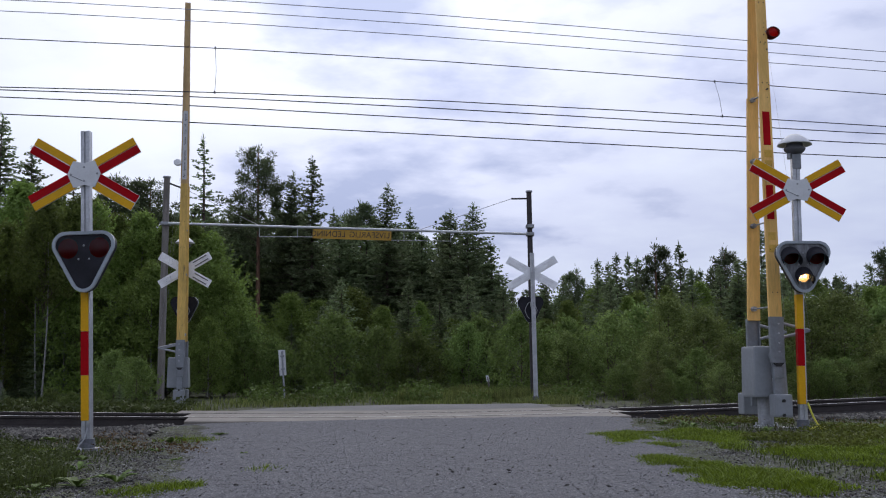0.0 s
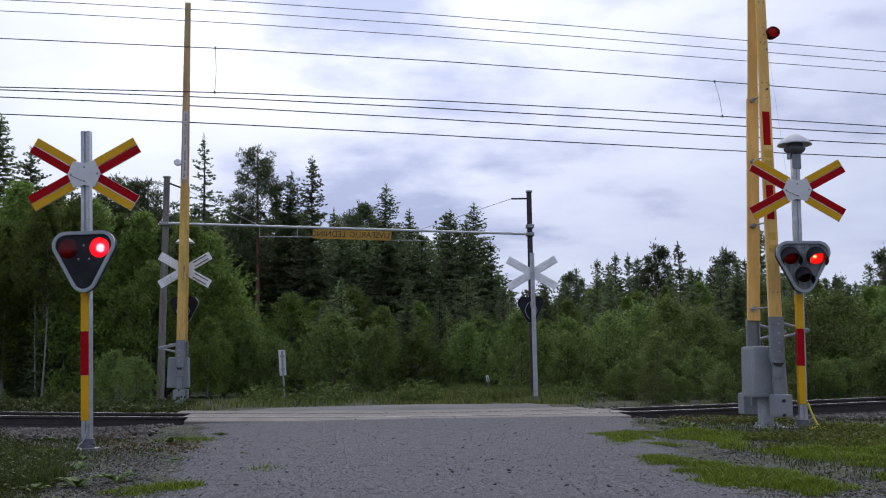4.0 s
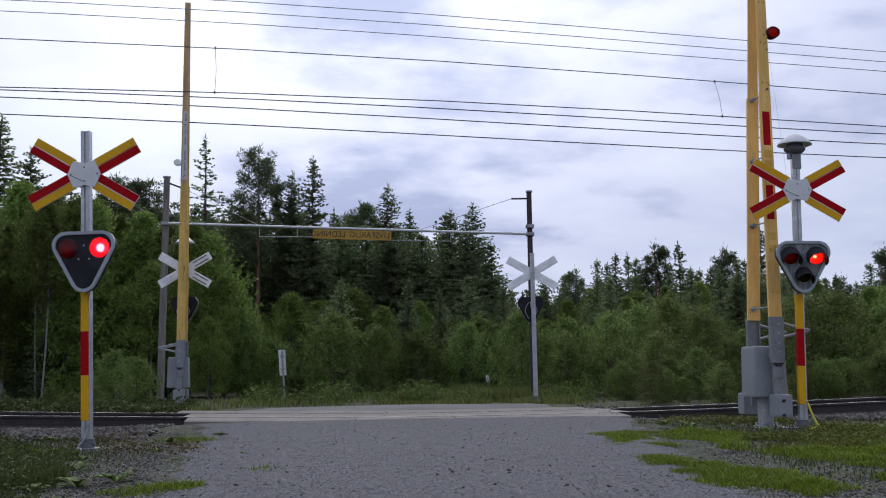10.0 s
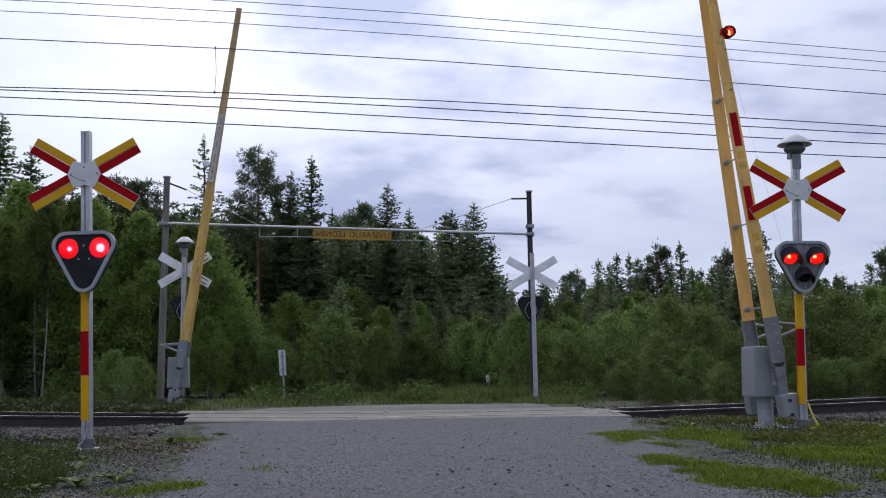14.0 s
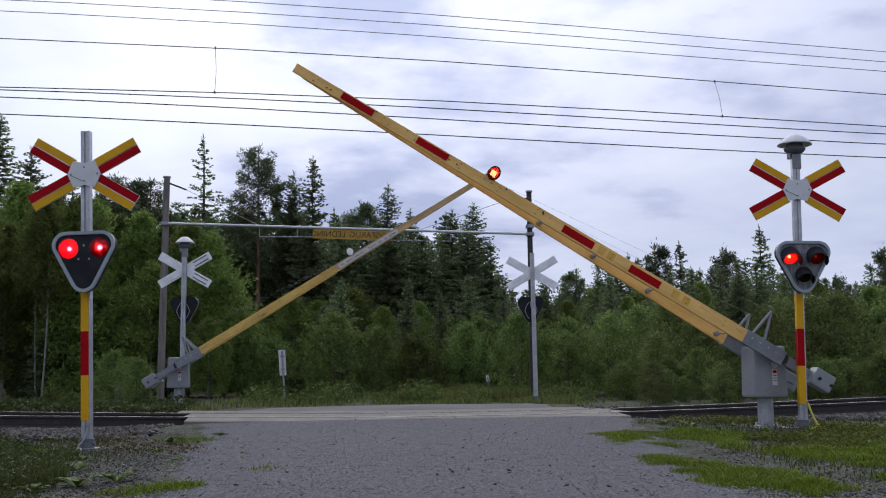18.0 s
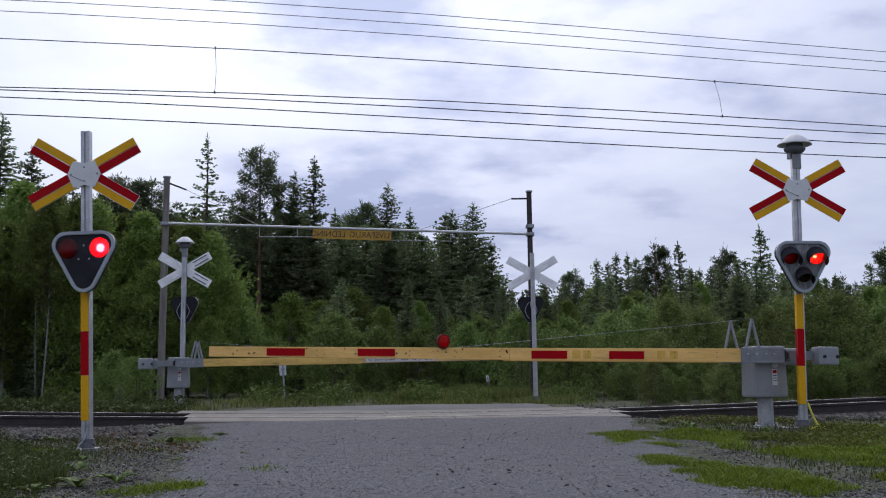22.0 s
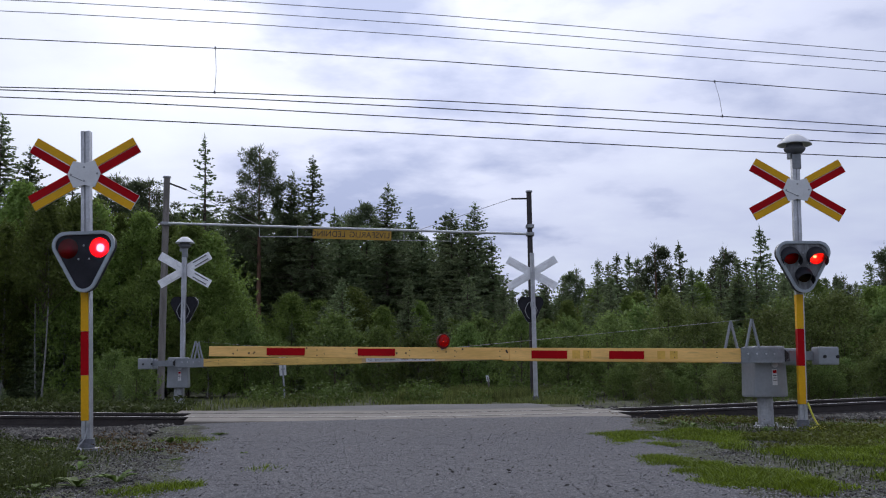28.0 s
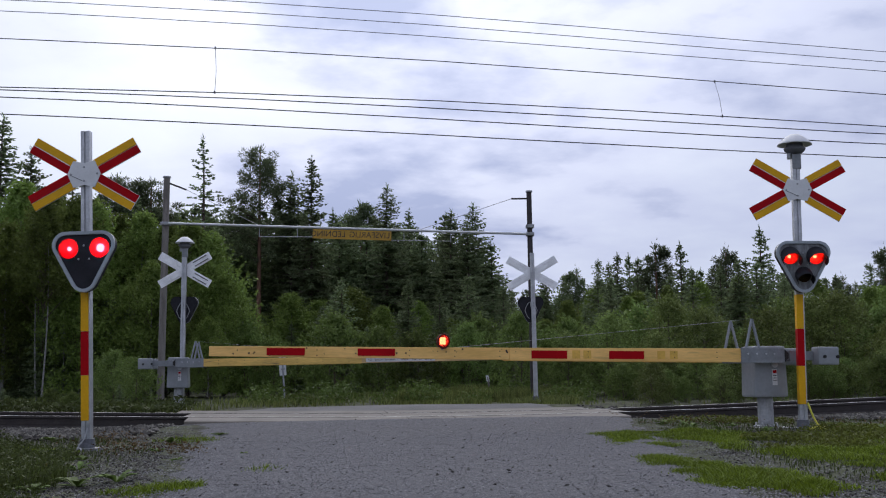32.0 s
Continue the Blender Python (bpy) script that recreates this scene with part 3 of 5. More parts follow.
        LAMPS[key, i] = (sh, shut, Matrix.Translation((m @ Matrix.Translation((x, 0.018 + 0.006 * i, z)) @ drop).to_translation()) @ shut.to_3x3().to_4x4())
        if red:
            # added blind: keeps the lens black until the flashing begins
            blind = part("blind", disc(bmesh.new(), 0, 0, 0, r * 1.1, 0.0), M_BLACK, lens, "added black blind that hides the lit lamp before flashing starts")
            held = m @ Matrix.Translation((x, 0.003 + 0.003 * i, z))
            held = Matrix.LocRotScale(held.to_translation(), held.to_quaternion(), None)
            blind.matrix_basis = held
            open_at = (m @ Matrix.Translation((x * 0.1, 0.003 + 0.003 * i, z - 2.15 * r))).to_translation()
            BLINDS[key, i] = (blind, held, Matrix.LocRotScale(open_at, held.to_quaternion(), None))
        if hoods:
            bm = hood(bmesh.new(), x, z, r + 0.016, hood_depth)
            bmesh.ops.transform(bm, matrix=m, verts=bm.verts[:])
            part("hood", bm, M_BLACK, th, "black sun hood", smooth=True)


def cross_arms(th, z, y, front=True, turn=0.0):
    """The crossbuck: four arms of a sheet with red and yellow bands, and a white plate in the middle."""
    for ang, flip in ((30, 1), (150, -1), (210, 1), (330, -1)):
        a = radians(ang)
        ex = Vector((math.cos(a), 0, math.sin(a)))
        up = Vector((-math.sin(a), 0, math.cos(a)))
        side = 1 if ang < 180 else -1
        if up.z * side < 0:
            up = -up
        rot = Matrix((ex, Vector((0, 1, 0)), up)).transposed().to_4x4()
        c = Matrix.Translation((0, y, z)) @ pose(0, 0, 0, 0, turn, 0) @ rot
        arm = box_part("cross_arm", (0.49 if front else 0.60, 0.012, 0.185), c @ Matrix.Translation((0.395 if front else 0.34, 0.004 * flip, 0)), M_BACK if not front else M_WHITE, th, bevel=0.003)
        if front:
            box_part("yellow_band", (0.485, 0.004, 0.085), c @ Matrix.Translation((0.395, -0.009, 0.047)), M_YELLOW, arm, "yellow reflective band", bevel=0.001)
            box_part("red_band", (0.485, 0.004, 0.086), c @ Matrix.Translation((0.395, -0.009, -0.047)), M_RED, arm, "red reflective band", bevel=0.001)
        else:
            for dz in (-0.045, 0.045):
                if th.matrix_basis.translation.x < -3 and ang in (30, 330):
                    box_part("print_bar", (0.34, 0.003, 0.022), c @ Matrix.Translation((0.40, -0.023, dz)), M_DARKGREY, arm, bevel=0.0)
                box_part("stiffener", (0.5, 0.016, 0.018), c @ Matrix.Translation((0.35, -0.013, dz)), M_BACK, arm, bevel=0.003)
    if front:
        bm = bmesh.new()
        pts = [(-0.178, 0.0), (-0.115, -0.145), (0.0, -0.118), (0.115, -0.145), (0.178, 0.0), (0.115, 0.145), (0.0, 0.118), (-0.115, 0.145)]
        lo, hi = [bm.verts.new((x, y - 0.022, z + q)) for x, q in pts], [bm.verts.new((x, y - 0.007, z + q)) for x, q in pts]
        bm.faces.new(lo)
        bm.faces.new(hi[::-1])
        for i in range(8):
            bm.faces.new((lo[i], hi[i], hi[(i + 1) % 8], lo[(i + 1) % 8]))
        bmesh.ops.recalc_face_normals(bm, faces=bm.faces[:])
        hub = part("hub_plate", bm, M_WHITE, th, "white eight-cornered plate")
        for x, q in ((-0.14, 0.0), (0.0, 0.075), (0.0, -0.075), (0.14, 0.0)):
            part("bolt", add_lathe(bmesh.new(), ((0.0, 0.010), (0.010, 0.008), (0.012, 0.0)), Matrix.Translation((x, y - 0.022, z + q)) @ pose(0, 0, 0, 90, 0, 0), 8), M_GALV_DULL, hub)
        box_part("seam", (0.17, 0.004, 0.006), Matrix.Translation((-0.075, y - 0.0235, z - 0.045)) @ pose(0, 0, 0, 0, 26, 0), M_DARKGREY, hub, "dark seam", bevel=0.0)
    else:
        for s in (30, 150):
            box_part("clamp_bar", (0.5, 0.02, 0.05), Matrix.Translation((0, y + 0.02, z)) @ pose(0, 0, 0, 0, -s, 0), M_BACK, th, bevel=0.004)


def bell(th, z):
    """The warning bell: a domed cap over a flared housing on a bracket."""
    part("bell_cap", add_lathe(bmesh.new(), ((0.0, 0.135), (0.06, 0.130), (0.10, 0.105), (0.15, 0.065), (0.205, 0.012), (0.215, -0.006), (0.205, -0.008), (0.14, 0.010), (0.05, 0.02), (0.0, 0.02)), Matrix.Translation((0, 0, z))), M_WHITE, th, "pale grey domed bell cap", smooth=True)
    part("bell_housing", add_lathe(bmesh.new(), ((0.10, 0.02), (0.105, -0.02), (0.135, -0.055), (0.13, -0.075), (0.085, -0.115), (0.055, -0.13), (0.0, -0.13)), Matrix.Translation((0, 0, z))), M_DARKGREY, th, "dark grey bell housing", smooth=True)
    box_part("bell_bracket", (0.11, 0.10, 0.20), Matrix.Translation((0.01, 0, z - 0.22)), M_ARM, th, bevel=0.008)
    part("cable_gland", add_tube(bmesh.new(), (-0.075, -0.02, z - 0.19), (-0.075, -0.02, z - 0.12), 0.03), M_GALV_DULL, th)


def signal_post(th, top, bands, width=0.094):
    """A square channel post with a groove down its face, on a cast foot, with coloured sleeves."""
    bm = bmesh.new()
    w, d, g = width / 2, 0.045, 0.009
    prof = [(-w, -d), (-g, -d), (-g, -d + 0.018), (g, -d + 0.018), (g, -d), (w, -d), (w, d), (-w, d)]
    lo, hi = [bm.verts.new((x, y, 0.02)) for x, y in prof], [bm.verts.new((x, y, top)) for x, y in prof]
    for i in range(8):
        bm.faces.new((lo[i], lo[(i + 1) % 8], hi[(i + 1) % 8], hi[i]))
    bm.faces.new(hi)
    bm.faces.new(lo[::-1])
    bmesh.ops.recalc_face_normals(bm, faces=bm.faces[:])
    part("post", bm, M_GALV, th, "grooved galvanised post")
    for z0, z1, mat, lab in bands:
        box_part("sleeve", (width * 0.86, 0.104, z1 - z0), Matrix.Translation((-width * 0.09, -0.004, (z0 + z1) / 2)), mat, th, lab, bevel=0.004)
    part("foot", add_lathe(bmesh.new(), ((0.0, 0.11), (0.075, 0.11), (0.08, 0.02), (0.15, 0.015), (0.16, -0.03)), seg=16), M_DARKGREY, th, "low dark foot")


def crossing_signal(base, lean, key, bands, top, cross_z, head, face, with_bell=None, front=True, lamps=(), hoods=True, yaw=0.0):
    th = empty("crossing_signal", pose(*base, 0, lean, yaw))
    signal_post(th, top, bands)
    cross_arms(th, cross_z, -0.062, front=True, turn=2.0 if lean < -1 else 1.1) if front else cross_arms(th, cross_z, 0.062, front=False)
    hx, hz, hyaw = head
    if front:
        signal_head(th, pose(hx, -0.20, hz, 0, 0, hyaw) @ Matrix.Diagonal((0.93, 0.62 if not hoods else 0.8, 0.95, 1)), lamps, face, key, hoods)
        box_part("head_bracket", (0.08, 0.12, 0.10), Matrix.Translation((hx * 0.5, -0.03, hz + 0.1)), M_GALV_DULL, th)
    else:
        signal_head(th, pose(hx, 0.20, hz, 0, 0, 180 + hyaw) @ Matrix.Diagonal((0.84, 0.8, 0.88, 1)), lamps, face, key, hoods)
        box_part("head_bracket", (0.08, 0.12, 0.10), Matrix.Translation((hx * 0.5, 0.03, hz + 0.1)), M_GALV_DULL, th)
        for s in (-1, 1):
            bm = bmesh.new()
            pts = [Vector((hx + s * (0.02 + 0.12 * math.sin(k * 0.42)), 0.045, hz + 0.16 - 0.052 * k + 0.02 * math.sin(k * 1.7))) for k in range(8)]
            for a, b in zip(pts, pts[1:]):
                add_tube(bm, a, b, 0.008, seg=6)
            part("cable", bm, M_GALV_DULL, th, "pale cable looped over the back of the head")
    if with_bell:
        bell(th, with_bell)
    return th


RED_PAIR = ((-0.175, 0.142, 0.112, "red"), (0.175, 0.142, 0.112, "red"))
RED_PAIR_WHITE = ((-0.168, 0.130, 0.106, "red"), (0.168, 0.130, 0.106, "red"), (0.0, -0.12, 0.092, "white"))
BANDS = ((0.30, 0.77, M_YELLOW, "yellow sleeve"), (0.772, 1.23, M_RED, "red sleeve"), (1.232, 1.66, M_YELLOW, "yellow sleeve"))
tagged(crossing_signal((-3.742, 11.0, 0.0), -1.7, "near_left", BANDS, 3.39, 2.91, (0.036, 1.962, 0), M_BLACK, lamps=RED_PAIR, hoods=False),
       "steel post with red-yellow crossbuck and black three-cornered flashing head", "crossing signal", "crossing signals")
tagged(crossing_signal((4.425, 13.0, 0.0), 1.2, "near_right", BANDS, 3.40, 2.98, (0.010, 2.00, 0), M_FACE, with_bell=3.575, lamps=RED_PAIR_WHITE, yaw=-4),
       "grooved steel post with crossbuck, hooded flashing head and domed bell", "crossing signal", "crossing signals")
tagged(crossing_signal((-5.68, 22.6, 0.05), 0.2, "far_left", (), 3.45, 2.99, (-0.02, 2.12, 0), M_BLACK, with_bell=3.58, front=False),
       "grey signal post with crossbuck and bell, seen from behind", "crossing signal", "crossing signals")
tagged(crossing_signal((2.05, 23.6, 0.06), -0.3, "far_right", (), 3.36, 2.90, (-0.05, 2.08, 0), M_BLACK, front=False),
       "grey signal post with crossbuck and black head, seen from behind", "crossing signal", "crossing signals")

# ---- barriers ----


def add_beam(bm, x0, x1, y0, y1, h0, h1, th, z0=0.0, z1=0.0):
    """A tapered board between two stations along the boom."""
    vs = []
    for x, y, h, z in ((x0, y0, h0, z0), (x1, y1, h1, z1)):
        vs += [bm.verts.new((x, y + sy * th / 2, z + sz * h / 2)) for sy, sz in ((-1, -1), (1, -1), (1, 1), (-1, 1))]
    fs = [(0, 1, 2, 3), (7, 6, 5, 4), (0, 4, 5, 1), (1, 5, 6, 2), (2, 6, 7, 3), (3, 7, 4, 0)]
    faces = [bm.faces.new([vs[i] for i in f]) for f in fs]
    bmesh.ops.recalc_face_normals(bm, faces=faces)
    edges = {e for v in vs for e in v.link_edges}
    bmesh.ops.bevel(bm, geom=list(edges), offset=0.004, segments=1, affect="EDGES")
    return bm


BOOMS = {}


def barrier(key, foot, yaw, pivot, s, drift, length, root_h, tip_h, mat, marks, lamp_x, label):
    """A lifting barrier. x runs along the lowered boom, s * y points to its far side; the boom turns about the pivot."""
    th = empty("level_crossing_barrier", pose(*foot, 0, 0, yaw))
    gap = 0.64
    bx = 0.03 if s < 0 else -0.06
    mid = s * gap / 2
    part("pillar", add_lathe(bmesh.new(), ((0.0, 0.0), (0.16, 0.0), (0.16, 0.025), (0.10, 0.03), (0.096, 0.45), (0.0, 0.45)), Matrix.Translation((bx, mid, 0.0)), 20), M_GALV_DULL, th, "round galvanised pillar", smooth=False)
    for a in range(4):
        part("anchor_bolt", add_tube(bmesh.new(), (bx + 0.13 * math.cos(a * 1.57 + 0.78), mid + 0.13 * math.sin(a * 1.57 + 0.78), 0.0), (bx + 0.13 * math.cos(a * 1.57 + 0.78), mid + 0.13 * math.sin(a * 1.57 + 0.78), 0.06), 0.014, seg=6), M_GALV, th)
    part("foundation", add_box(bmesh.new(), (0.55, 0.55, 0.10), Matrix.Translation((bx, mid, -0.045)), 0.02), M_CONC, th, "concrete foundation")
    bm = bmesh.new()
    z0, z1 = pivot - 0.52, pivot + 0.125
    add_box(bm, (0.42, gap - 0.26, z1 - z0), Matrix.Translation((bx, mid, (z0 + z1) / 2)), 0.03)
    for v in bm.verts:
        if v.co.z < (z0 + z1) / 2:
            v.co.x += 0.018 * (1 if v.co.x > bx else -1)
    part("machine_case", bm, M_BOX, th, "grey sheet-metal machine case")
    part("hub", add_tube(bmesh.new(), (0, -0.03 * s, pivot), (0, (gap + 0.03) * s, pivot), 0.06, seg=18), M_ARM, th)
    lab = box_part("case_plate", (0.065, 0.008, 0.20), Matrix.Translation((-0.02, s * 0.127, pivot - 0.27)), M_LABEL, th, "white plate with a lock", bevel=0.002)
    box_part("red_bar", (0.05, 0.004, 0.04), Matrix.Translation((-0.02, s * 0.121, pivot - 0.20)), M_RED, lab, "red bar of unreadable print", bevel=0.0)
    for k in range(3):
        box_part("print_bar", (0.045, 0.004, 0.010), Matrix.Translation((-0.02, s * 0.121, pivot - 0.25 - 0.03 * k)), M_INK, lab, bevel=0.0)
    part("lock", add_tube(bmesh.new(), (-0.02, s * 0.10, pivot - 0.11), (-0.02, s * 0.15, pivot - 0.11), 0.04, seg=14), M_GALV, th)
    # the boom and what turns with it, in its own space
    joint = length * 0.49
    front_y = lambda x: s * drift * x
    rear_y = lambda x: s * (gap + (drift * length + 0.033 - gap) * min(1.0, x / length))
    bm = bmesh.new()
    hj = root_h + (tip_h - root_h) * 0.5
    add_beam(bm, 0.47, joint, front_y(0.47), front_y(joint), root_h, hj + 0.006, 0.042)
    up = 0.004
    boom = part("boom", bm, mat, th, "yellow painted wooden boom")
    bm = add_beam(bmesh.new(), joint, length, front_y(joint), front_y(length), hj, tip_h, 0.030, up, up + 0.008)
    part("outer_board", bm, mat if marks else M_WORN, boom, "yellow outer board" if marks else "bare weathered outer board")
    bm = bmesh.new()
    add_beam(bm, 0.47, joint, rear_y(0.47), rear_y(joint), root_h, hj + 0.012, 0.042)
    part("rear_beam", bm, mat, boom, "second yellow wooden beam behind")
    bm = add_beam(bmesh.new(), joint, length * 0.98, rear_y(joint), rear_y(length * 0.98), hj - 0.004, tip_h - 0.004, 0.028, up, up + 0.008)
    part("outer_rear_board", bm, mat if marks else M_WORN, boom)
    for y0, off in ((front_y, -1), (rear_y, 1)):
        bm = bmesh.new()
        yy = y0(0.2)
        add_box(bm, (0.58, 0.012, 0.15), Matrix.Translation((0.20, yy + s * off * 0.028, 0.0)), 0.003)
        add_box(bm, (0.70, 0.05, 0.115), Matrix.Translation((-0.30, y0(0) + s * off * 0.0, 0.0)), 0.006)
        add_box(bm, (0.58, 0.05, 0.02), Matrix.Translation((0.20, yy + s * off * 0.01, 0.083)), 0.003)
        add_box(bm, (0.58, 0.05, 0.02), Matrix.Translation((0.20, yy + s * off * 0.01, -0.083)), 0.003)
        part("lever_arm", bm, M_ARM, boom, "grey steel lever arm")
        bm = bmesh.new()
        yb = y0(0) + s * off * 0.036
        vs = [bm.verts.new((x, yb + w, z)) for w in (-0.008, 0.008) for x, z in ((-0.09, -0.075), (-0.09, 0.075), (-0.135, 0.03), (-0.135, -0.03))]
        for f in ((0, 1, 2, 3), (7, 6, 5, 4), (0, 4, 5, 1), (1, 5, 6, 2), (2, 6, 7, 3), (3, 7, 4, 0)):
            bm.faces.new([vs[k] for k in f])
        bmesh.ops.recalc_face_normals(bm, faces=bm.faces[:])
        part("end_plate", bm, M_RUBBER, boom, "dark tapered end of the lever plate")
        part("clamp", add_box(bmesh.new(), (0.13, 0.075, 0.13), Matrix.Translation((-0.215, y0(0) + s * off * 0.004, 0.0)), 0.006), M_ARM, boom, "grey steel clamp on the lever")
        cw = part("counterweight", add_box(bmesh.new(), (0.28, 0.18, 0.225), Matrix.Translation((-0.62 if s < 0 else -0.70, y0(0) + s * (0.19 if marks and off > 0 else off * 0.06), 0.0)), 0.022), M_BOX, boom, "grey counterweight block")
        for x, z in ((-0.735, -0.01), (-0.56, -0.01)):
            part("bolt", add_tube(bmesh.new(), (x, y0(0) + s * off * 0.14, z), (x, y0(0) + s * off * 0.17, z), 0.022, seg=6), M_RUBBER, boom)
        for x in (0.05, 0.16, 0.28, 0.40):
            part("bolt", add_tube(bmesh.new(), (x, yy + s * off * 0.03, 0.02), (x, yy + s * off * 0.046, 0.02), 0.012, seg=6), M_GALV, boom)
        bm = bmesh.new()
        apex = (0.32, y0(0.3), 0.46)
        for x in (0.23, 0.41):
            add_tube(bm, (x, y0(0.3), 0.08), apex, 0.019, seg=6)
        part("stay_bracket", bm, M_BOX, boom, "steel trestle for the stay wire")
        bm = add_tube(bmesh.new(), apex, (lamp_x - 0.12, y0(lamp_x), hj / 2), 0.0012, seg=5)
        part("stay_wire", bm, M_WIREPALE, boom, "thin stay wire")
    for r in marks:
        y = front_y(r) - s * 0.024
        out = r > joint
        box_part("red_mark", (0.445, 0.005, 0.086 if out else 0.098), Matrix.Translation((r, y, 0.012 if out else -0.004)) @ pose(0, 0, 0, 0, 0, math.degrees(math.atan(s * drift))), M_RED, boom, "red reflective mark", bevel=0.001)
    for r in np.arange(0.8, length - 0.2, 0.55):
        for dz in (-0.03, 0.035):
            part("nail", add_tube(bmesh.new(), (r, front_y(r) - s * 0.018, dz), (r, front_y(r) - s * 0.025, dz), 0.007, seg=6), M_RUBBER, boom)
    for r in (0.62, joint * 0.5, joint * 0.75, joint * 0.99):
        bm = add_tube(bmesh.new(), (r, front_y(r), -0.02), (r, rear_y(r), -0.02), 0.011, seg=6)
        add_tube(bm, (r, rear_y(r) - s * 0.08, -0.02), (r, rear_y(r) - s * 0.02, -0.02), 0.034, seg=8)
        part("spacer_bolt", bm, M_GALV_DULL, boom)
    BOOMS[key] = (boom, pivot)
    # the boom's lamp, a round red drum
    bm = bmesh.new()
    y0 = front_y(lamp_x)
    face = pose(lamp_x, y0, 0.148, 90 if s > 0 else -90, 0, 0) @ Matrix.Diagonal((0.82, 0.96, 1, 1))
    if marks:
        add_lathe(bm, ((0.074, 0.055), (0.090, 0.058), (0.096, 0.045), (0.094, -0.05), (0.080, -0.06), (0.0, -0.065)), face, 24)
        part("lamp_drum", bm, M_SHUTTER, boom, "round dark red lamp drum", smooth=False)
        flip = pose(lamp_x, y0, 0.148, 0, 0, 0 if s > 0 else 180)
        oval = flip @ Matrix.Diagonal((0.82, 1, 0.96, 1))
        bm = disc(bmesh.new(), 0, -0.050, 0, 0.076, 0.016)
        bmesh.ops.transform(bm, matrix=oval, verts=bm.verts[:])
        part("lamp_lens", bm, M_LENS_BOOM, boom, "red lamp lens", smooth=True)
        bm = add_lathe(bmesh.new(), ((0.064, -0.012), (0.090, -0.012)), face, 24)
        part("lamp_reflector", bm, M_GLOW_BOOM, boom, "lit lamp reflector")
        bm = bmesh.new()
        add_box(bm, (0.085, 0.02, 0.10), oval @ Matrix.Translation((0, 0.035, 0)), 0.012)
        part("lamp_bulb", bm, M_BULB_BOOM, boom, "glowing bulb")
        # added tube: covers part of the bulb when seen from below
        bm = add_lathe(bmesh.new(), ((0.061, -0.055), (0.061, 0.024), (0.064, 0.024), (0.064, -0.055)), face, 20)
        part("view_limit_tube", bm, M_SHUTTER, boom, "added dark red tube that narrows the view of the bulb")
        # added shutter instead of switching: the boom's bulb always glows
        bm = disc(bmesh.new(), 0, 0, 0, 0.0625, 0.0)
        sh = part("lamp_shutter", bm, M_LAMPRED, boom, "added red shutter that hides the lit bulb between flashes")
        shut = flip @ Matrix.Translation((0, -0.032, 0))
        sh.matrix_basis = shut
        LAMPS[key, 0] = (sh, shut, flip @ Matrix.Translation((0, -0.032 + 0.03, -0.132)))
    else:
        add_lathe(bm, ((0.0, 0.05), (0.075, 0.045), (0.085, 0.03), (0.085, -0.05), (0.0, -0.06)), face, 24)
        part("lamp_drum", bm, M_BACK, boom, "round grey lamp drum")
    box_part("lamp_bracket", (0.05, 0.03, 0.07), Matrix.Translation((lamp_x, y0 + s * 0.0, 0.075)), M_GALV_DULL, boom)
    return tagged(th, label, "barrier", "lifting barriers")


M_GLOW_BOOM = glow_material("lit_boom_reflector", (1.0, 0.10, 0.05), 0.4)
M_BULB_BOOM = glow_material("lit_boom_bulb", (1.0, 0.85, 0.5), 17.0)
M_SHUTTER = material("dark_red_shell", (0.10, 0.010, 0.010), rough=0.6, spec=0.1, vary=0.1, bump=0)
M_LAMPRED = material("red_shutter", (0.62, 0.02, 0.015), rough=0.5, vary=0.35, scale=45, fine=90, bump=0.2)
near_barrier = barrier("near", (4.186, 13.132, 0.0), 189.34, 0.9035, -1, 0.0268, 7.0, 0.172, 0.118, M_BOOM, (1.963, 2.937, 5.046, 6.114), 4.24,
                       "grey-cased lifting barrier with a yellow wooden boom and red marks")
far_barrier = barrier("far", (-5.579, 22.0, 0.05), 7.46, 0.95, 1, -0.0268, 7.8, 0.165, 0.12, M_BOOM_FAR, (), 4.28,
                      "grey-cased lifting barrier with a weathered yellow boom, seen from its back")
boom = BOOMS["far"][0]
sticker = box_part("sticker", (1.49, 0.004, 0.095), Matrix.Translation((4.655, -0.0268 * 4.655 - 0.025, 0.0)) @ pose(0, 0, 0, 0, 0, math.degrees(math.atan(-0.0268))), M_LABEL, boom, "long white sticker with a line of print", bevel=0.001)

# ---- the gauge portal over the road, with its warning board seen from behind ----
portal = tagged(empty("gauge_portal", Matrix.Translation((-2.4, 26.0, 0.0))), "two poles with a pale cross pipe and yellow warning board", "height gauge")
tube_part("wooden_pole", (-4.67, 0, -0.1), (-4.60, 0, 5.74), 0.095, M_POLEWOOD, portal, "grey weathered wooden pole", r1=0.08)
tube_part("tarred_pole", (4.60, 0, -0.1), (4.60, 0, 5.25), 0.075, M_DARKPOLE, portal, "dark tarred pole", r1=0.065)
tube_part("pole_cap", (-4.60, 0, 5.73), (-4.60, 0, 5.77), 0.10, M_GALV_DULL, portal)
tube_part("pole_cap", (4.60, 0, 5.24), (4.60, 0, 5.28), 0.085, M_GALV_DULL, portal)
tube_part("cross_pipe", (-4.60, -0.10, 4.555), (4.68, -0.10, 4.155), 0.032, M_PIPE, portal, "pale cross pipe")
for x, z in ((-4.6, 4.55), (4.6, 4.16), (4.6, 4.36)):
    box_part("pipe_clamp", (0.2, 0.26, 0.08), Matrix.Translation((x, -0.03, z)), M_GALV_DULL, portal, bevel=0.01)

